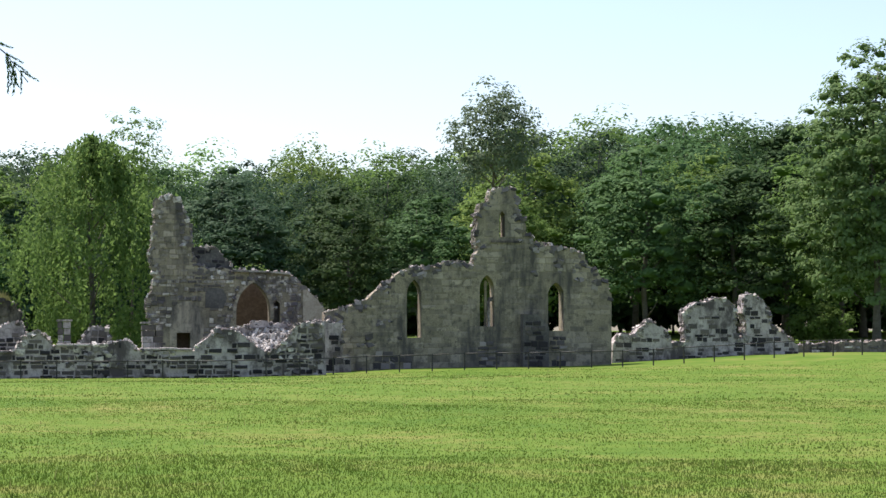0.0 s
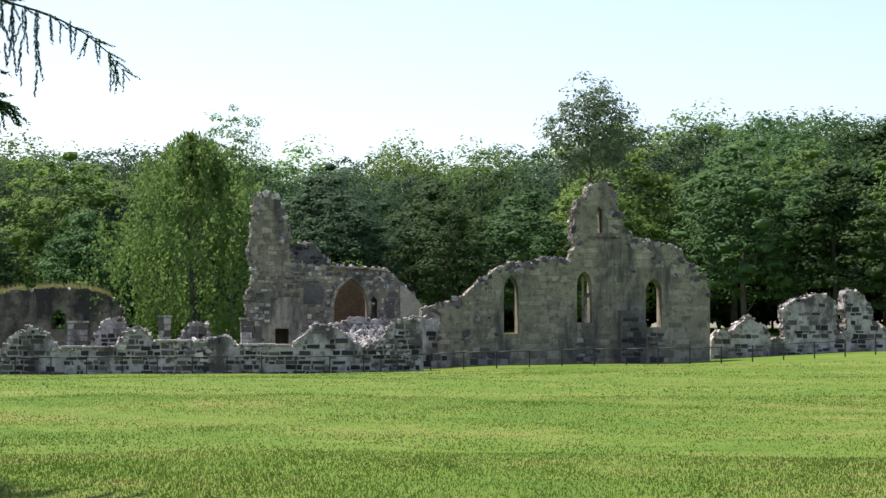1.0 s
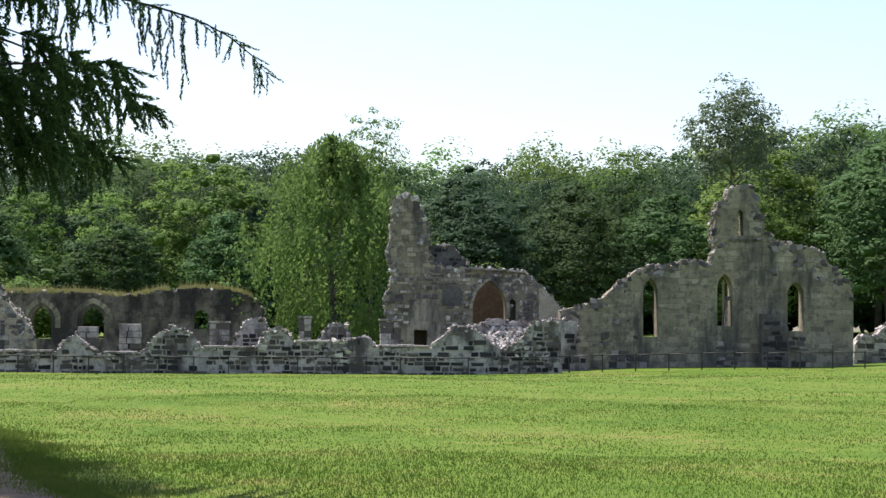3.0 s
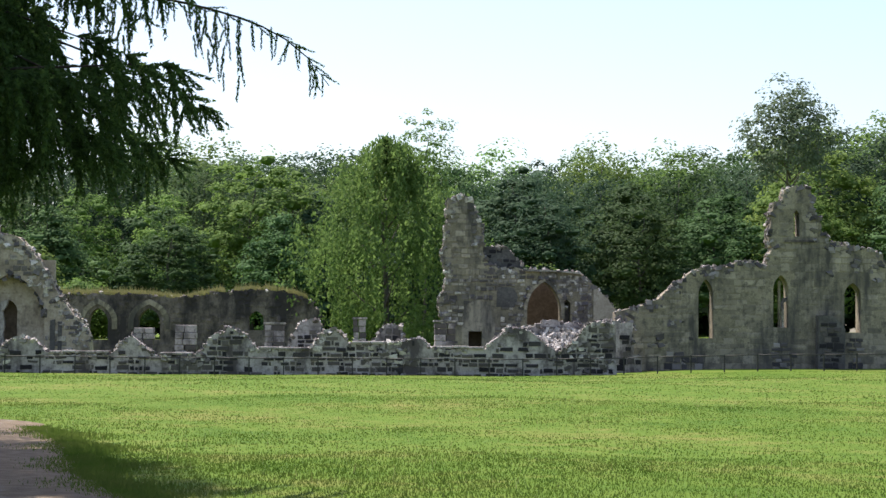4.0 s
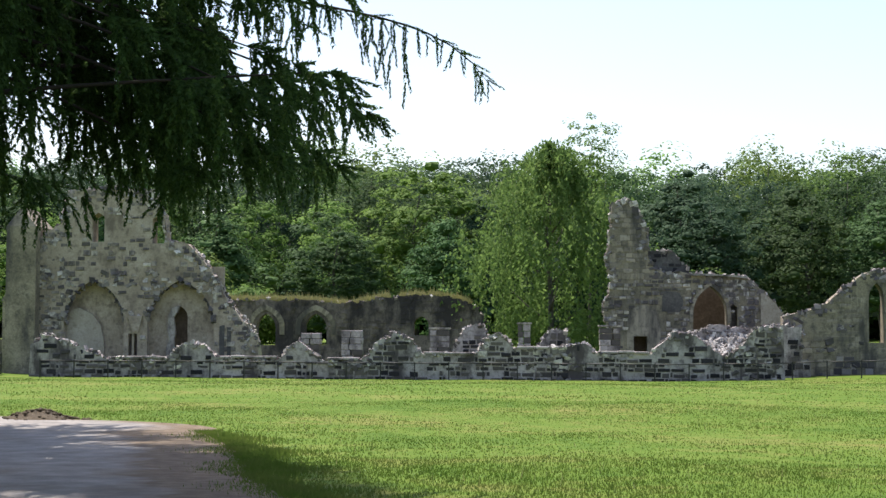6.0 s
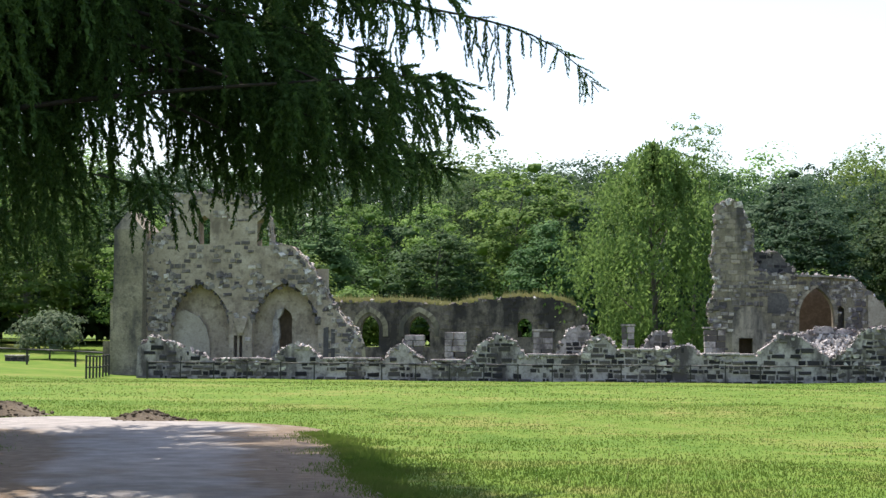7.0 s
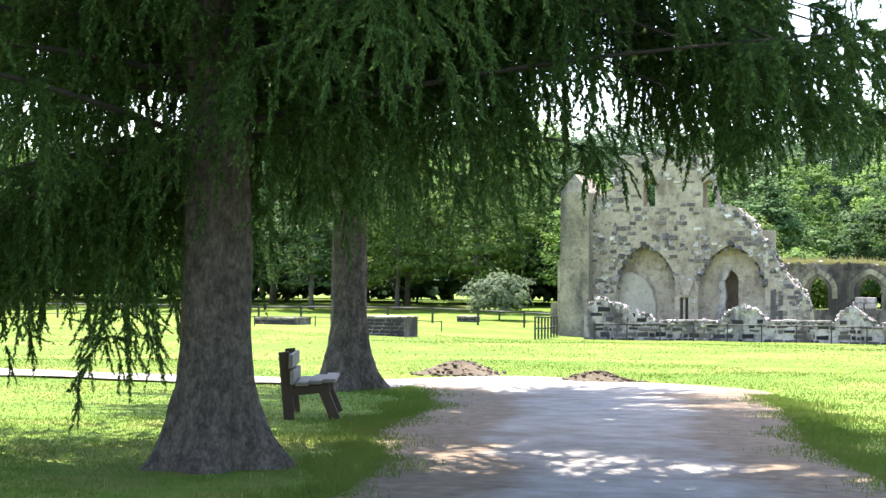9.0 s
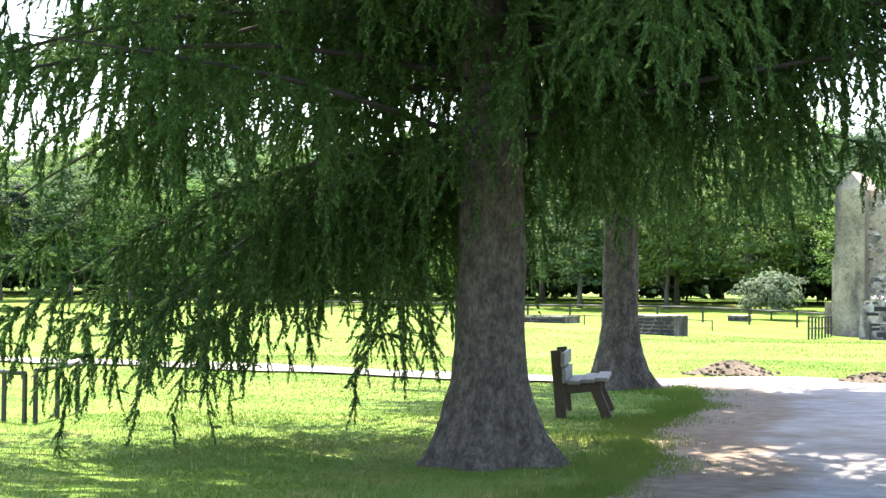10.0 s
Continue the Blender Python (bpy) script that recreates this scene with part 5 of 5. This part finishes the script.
def soil_heap(at, rx, ry, h, seed):
    """A low heap of dug soil with clods, its rim thinning out into the grass."""
    rng = random.Random(seed)
    r = root("soil_heap", at, "low heap of brown dug soil on the grass", "soil heap", "soil heaps beside the path")
    bm = bmesh.new()
    n, m = 36, 9
    top = bm.verts.new((0, 0, h))
    prev = None
    for i in range(1, m + 1):
        t = i / m
        row = []
        for k in range(n):
            a = 2 * math.pi * k / n
            wob = 1 + 0.12 * math.sin(3 * a + seed) + 0.07 * math.sin(7 * a)
            z = h * (math.cos(math.pi * t) * 0.5 + 0.5) + rng.uniform(-0.03, 0.03) * (1 - t)
            row.append(bm.verts.new((rx * t * wob * math.cos(a), ry * t * wob * math.sin(a), z if i < m else -0.06)))
        for k in range(n):
            if prev:
                bm.faces.new((prev[k], row[k], row[(k + 1) % n], prev[(k + 1) % n]))
            else:
                bm.faces.new((top, row[k], row[(k + 1) % n]))
        prev = row
    part("mound", bm, SOIL, r)
    bm = bmesh.new()
    for _ in range(160):
        a, t = rng.uniform(0, 6.283), math.sqrt(rng.random()) * 1.08
        s = rng.uniform(0.03, 0.09)
        z = h * (math.cos(math.pi * min(t, 1)) * 0.5 + 0.5) + s * 0.2
        mt = mathutils.Matrix.Translation((rx * t * math.cos(a), ry * t * math.sin(a), z)) @ mathutils.Matrix.Diagonal((s, s, s * 0.7, 1))
        bmesh.ops.create_icosphere(bm, subdivisions=1, radius=0.6, matrix=mt)
    tagged(part("loose_soil", bm, SOIL, r), kind="stuff")


soil_heap((-12.3, 35.4, gz(-12.3, 35.4)), 0.95, 1.3, 0.26, 3)
soil_heap((-8.7, 32.6, gz(-8.7, 32.6)), 0.85, 1.2, 0.2, 4)


def fence(name, posts, height, label, rails=(1.0,), thick=0.05, group=""):
    """Iron posts with thin rails between them."""
    r = root(name, (0, 0, 0), label, "fence", group)
    for x, y in posts:
        bm = bmesh.new()
        z = gz(x, y)
        box(bm, x - thick / 2, x + thick / 2, y - thick / 2, y + thick / 2, z - 0.1, z + height + 0.04)
        part("post", bm, IRON, r)
    for f in rails:
        for (x0, y0), (x1, y1) in zip(posts, posts[1:]):
            bm = bmesh.new()
            tube(bm, [(x0, y0, gz(x0, y0) + height * f), (x1, y1, gz(x1, y1) + height * f)], [thick * 0.45] * 2, 6)
            part("rail", bm, IRON, r)


fence("iron_fence", [(-20.5 + 1.46 * i, 76.8 + 0.03 * i) for i in range(40)], 0.72, "thin dark iron rail fence before the ruins", (1.0,), 0.05)
fence("corner_railing", [(-22.36 - 0.06 * i * 3.0, 74.0 + 1.1 * i) for i in range(8)], 0.95, "dark iron railing at the church corner", (1.0, 0.5), 0.07)
fence("far_fence", [(-70 + 2.6 * i, 92.0) for i in range(18)], 0.8, "low dark post and rail fence on the far lawn", (1.0,), 0.09)
fence("wire_fence", [(-54 + 3.2 * i, 79.0) for i in range(9)], 0.45, "low wire fence with thin posts across the lawn", (1.0,), 0.045)


def hitching_rail(x0, y0, x1, y1, h):
    r = root("hitching_rail", (0, 0, 0), "dark iron hand rail on posts by the lawn", "railing")
    for t in (0.0, 0.5, 1.0):
        x, y = x0 + (x1 - x0) * t, y0 + (y1 - y0) * t
        bm = bmesh.new()
        box(bm, x - 0.022, x + 0.022, y - 0.022, y + 0.022, gz(x, y) - 0.1, gz(x, y) + h)
        part("post", bm, IRON, r)
    bm = bmesh.new()
    tube(bm, [(x0, y0, gz(x0, y0) + h), (x1, y1, gz(x1, y1) + h)], [0.03, 0.03], 8)
    part("rail", bm, IRON, r)


hitching_rail(-15.6, 18.9, -14.75, 17.1, 0.63)
hitching_rail(-15.75, 17.3, -14.85, 17.02, 0.6)


def foundation(x0, x1, y, z1, deep, seed, label):
    """Squared remains of a foundation: a low wall of blocks with a pale coping."""
    r = root("foundation_wall", (x0, y, gz(x0, y) - 0.1), label, "wall", "low foundations on the lawn")
    rng = random.Random(seed)
    h = z1 - gz(x0, y) + 0.1
    bm = bmesh.new()
    box(bm, 0, x1 - x0, 0, deep, 0, h - 0.07)
    part("core", bm, CLOISTER, r)
    bm = bmesh.new()
    box(bm, -0.04, x1 - x0 + 0.04, -0.04, deep + 0.04, h - 0.07, h)
    bmesh.ops.bevel(bm, geom=bm.edges[:], offset=0.02, segments=1, affect="EDGES")
    part("coping", bm, RUBBLE, r, "pale worn coping")
    z = 0.02
    while z < h - 0.15:
        x = 0.0
        while x < x1 - x0 - 0.15:
            w = min(rng.uniform(0.25, 0.5), x1 - x0 - x)
            bm = bmesh.new()
            block(bm, x + 0.012, x + w - 0.012, z, z + 0.14, 0, rng.uniform(0.01, 0.03), rng)
            part("stone", bm, DARKSTONE, r)
            x += w
        z += 0.16


foundation(-28.4, -26.7, 69.7, 0.67, 1.6, 5, "low dark foundation wall with a worn coping")
foundation(-39.9, -37.6, 83.0, 0.36, 1.8, 6, "low pale foundation remains on the lawn")
foundation(-33.6, -32.5, 96.0, 0.36, 0.8, 8, "small block of foundation on the far lawn")

# ---------------------------------------------------------------- grass


def blades(name, r0, r1, count, h, w, seed, mat=BLADE, label="", lean=0.35, az=(-45, 28)):
    """Grass blades in tufts over the lawn between two distances."""
    rng = np.random.default_rng(seed)
    d = np.sqrt(rng.uniform(r0 ** 2, r1 ** 2, count))
    a = np.radians(rng.uniform(az[0], az[1], count))
    x, y = d * np.sin(a), d * np.cos(a)
    ok = (~on_path(x, y, -0.05)) & (~on_path(x - rng.uniform(0, 1.2, count), y, 0.0)) & (~on_path(x + rng.uniform(0, 1.0, count), y, 0.0)) & (np.hypot(x + 7.7, y - 15.3) > 0.62) & (np.hypot(x + 11.87, y - 28.4) > 0.6) & ((y < 77.8) | (x < -26) | (x > 36))
    x, y, d = x[ok], y[ok], d[ok]
    n = len(x)
    patch = 0.85 + 0.12 * np.sin(x * 0.9 + 1.0) * np.sin(y * 0.7) + 0.15 * np.sin(x * 0.31 + y * 0.23) * np.sin(x * 0.17 - 1)
    hh = h * patch * rng.uniform(0.5, 1.35, n)
    ww = w * rng.uniform(0.7, 1.3, n)
    th = rng.random(n) * 6.283
    ta = rng.normal(0, 0.7, n)
    side = np.stack([np.cos(ta), np.sin(ta), 0 * th], 1) * ww[:, None]
    base = np.stack([x, y, ground_z(x, y) - 0.01], 1)
    tip = base + np.stack([np.cos(th) * lean * hh, np.sin(th) * lean * hh, hh], 1)
    V = np.stack([base - side, base + side, tip], 1).reshape(-1, 3)
    ob = array_mesh(name, V, np.arange(3 * n).reshape(n, 3), mat)
    tagged(ob, label, "grass", kind="stuff")


blades("meadow_grass", 11.5, 24, 150000, 0.042, 0.008, 1, label="blades of fresh green meadow grass")
blades("meadow_grass", 24, 44, 130000, 0.036, 0.013, 2, label="blades of fresh green meadow grass")
blades("meadow_grass", 44, 80, 70000, 0.038, 0.022, 3, label="blades of fresh green meadow grass")
blades("dry_stalks", 13, 78, 6000, 0.13, 0.005, 4, DRYGRASS, "thin dry seed stalks standing in the grass", 0.2)


def edge_grass():
    """Longer tufts that fringe the path on both sides."""
    rng = np.random.default_rng(12)
    n = 36000
    y = rng.uniform(9, 29.5, n)
    a, b = path_side(y)
    left = rng.random(n) < 0.5
    off = rng.normal(0, 0.4, n) * (0.7 + 0.4 * np.sin(y * 2.1)) + 0.1
    x = np.where(left, a - 0.8 - 0.2 * np.sin(y * 0.7) - off, b + 1.0 + 0.2 * np.sin(y * 0.5 + 1) + off)
    h = rng.uniform(0.03, 0.085, n)
    base = np.stack([x, y, ground_z(x, y)], 1)
    tip = base + np.stack([rng.normal(0, 0.35, n) * h, rng.normal(0, 0.35, n) * h, h], 1)
    s = np.array([0.009, 0, 0])
    V = np.stack([base - s, base + s, tip], 1).reshape(-1, 3)
    tagged(array_mesh("edge_grass", V, np.arange(3 * n).reshape(n, 3), BLADE), "green grass tufts fringing the gravel path", "grass", kind="stuff")


edge_grass()


def wall_top_grass():
    rng = np.random.default_rng(9)
    n = 9000
    x = rng.uniform(-16, -2.6, n)
    keep = (np.sin(x * 1.3) + np.sin(x * 3.1 + 1) > -1.1) | (x < -8)
    x = x[keep]
    n = len(x)
    z = np.interp(x, [p[0] for p in CLO[2:-1]], [p[1] for p in CLO[2:-1]])
    y = rng.uniform(98.0, 98.9, n)
    h = rng.uniform(0.1, 0.34, n) * np.where(rng.random(n) < 0.1, 1.7, 1)
    base = np.stack([x, y, z - 0.06], 1)
    tip = base + np.stack([rng.normal(0, 0.07, n), rng.normal(0, 0.07, n), h], 1)
    s = np.array([0.02, 0, 0])
    V = np.stack([base - s, base + s, tip], 1).reshape(-1, 3)
    tagged(array_mesh("wall_grass", V, np.arange(3 * n).reshape(n, 3), DRYGRASS), "dry grass growing along the cloister wall top", "grass", kind="stuff")


wall_top_grass()

# ---------------------------------------------------------------- single stones in the walls


def piece_meshes(mat, seed):
    out = []
    rng = random.Random(seed)
    for _ in range(7):
        bm = bmesh.new()
        j = lambda s: rng.uniform(-s, s)
        back = [bm.verts.new((x + j(0.03), 0.02, z + j(0.08))) for x, z in ((-0.5, -0.5), (0.5, -0.5), (0.5, 0.5), (-0.5, 0.5))]
        front = [bm.verts.new((x + j(0.03), -1.0 + j(0.25), z + j(0.1))) for x, z in ((-0.45, -0.4), (0.45, -0.4), (0.45, 0.4), (-0.45, 0.4))]
        bm.faces.new(front)
        for k in range(4):
            bm.faces.new((back[k], back[(k + 1) % 4], front[(k + 1) % 4], front[k]))
        bmesh.ops.recalc_face_normals(bm, faces=bm.faces)
        me = bpy.data.meshes.new("stone")
        bm.to_mesh(me)
        bm.free()
        me.materials.append(mat)
        out.append(me)
    return out


STONES = {}
for i, (parent, mat, (x0, x1, z0, z1, proud), y) in enumerate(PIECES):
    if mat.name not in STONES:
        STONES[mat.name] = piece_meshes(mat, len(STONES) + 3)
    ob = new("stone", STONES[mat.name][i % 7])
    ob.parent = parent
    ob.location = ((x0 + x1) / 2, y, (z0 + z1) / 2)
    ob.scale = (x1 - x0, proud, z1 - z0)
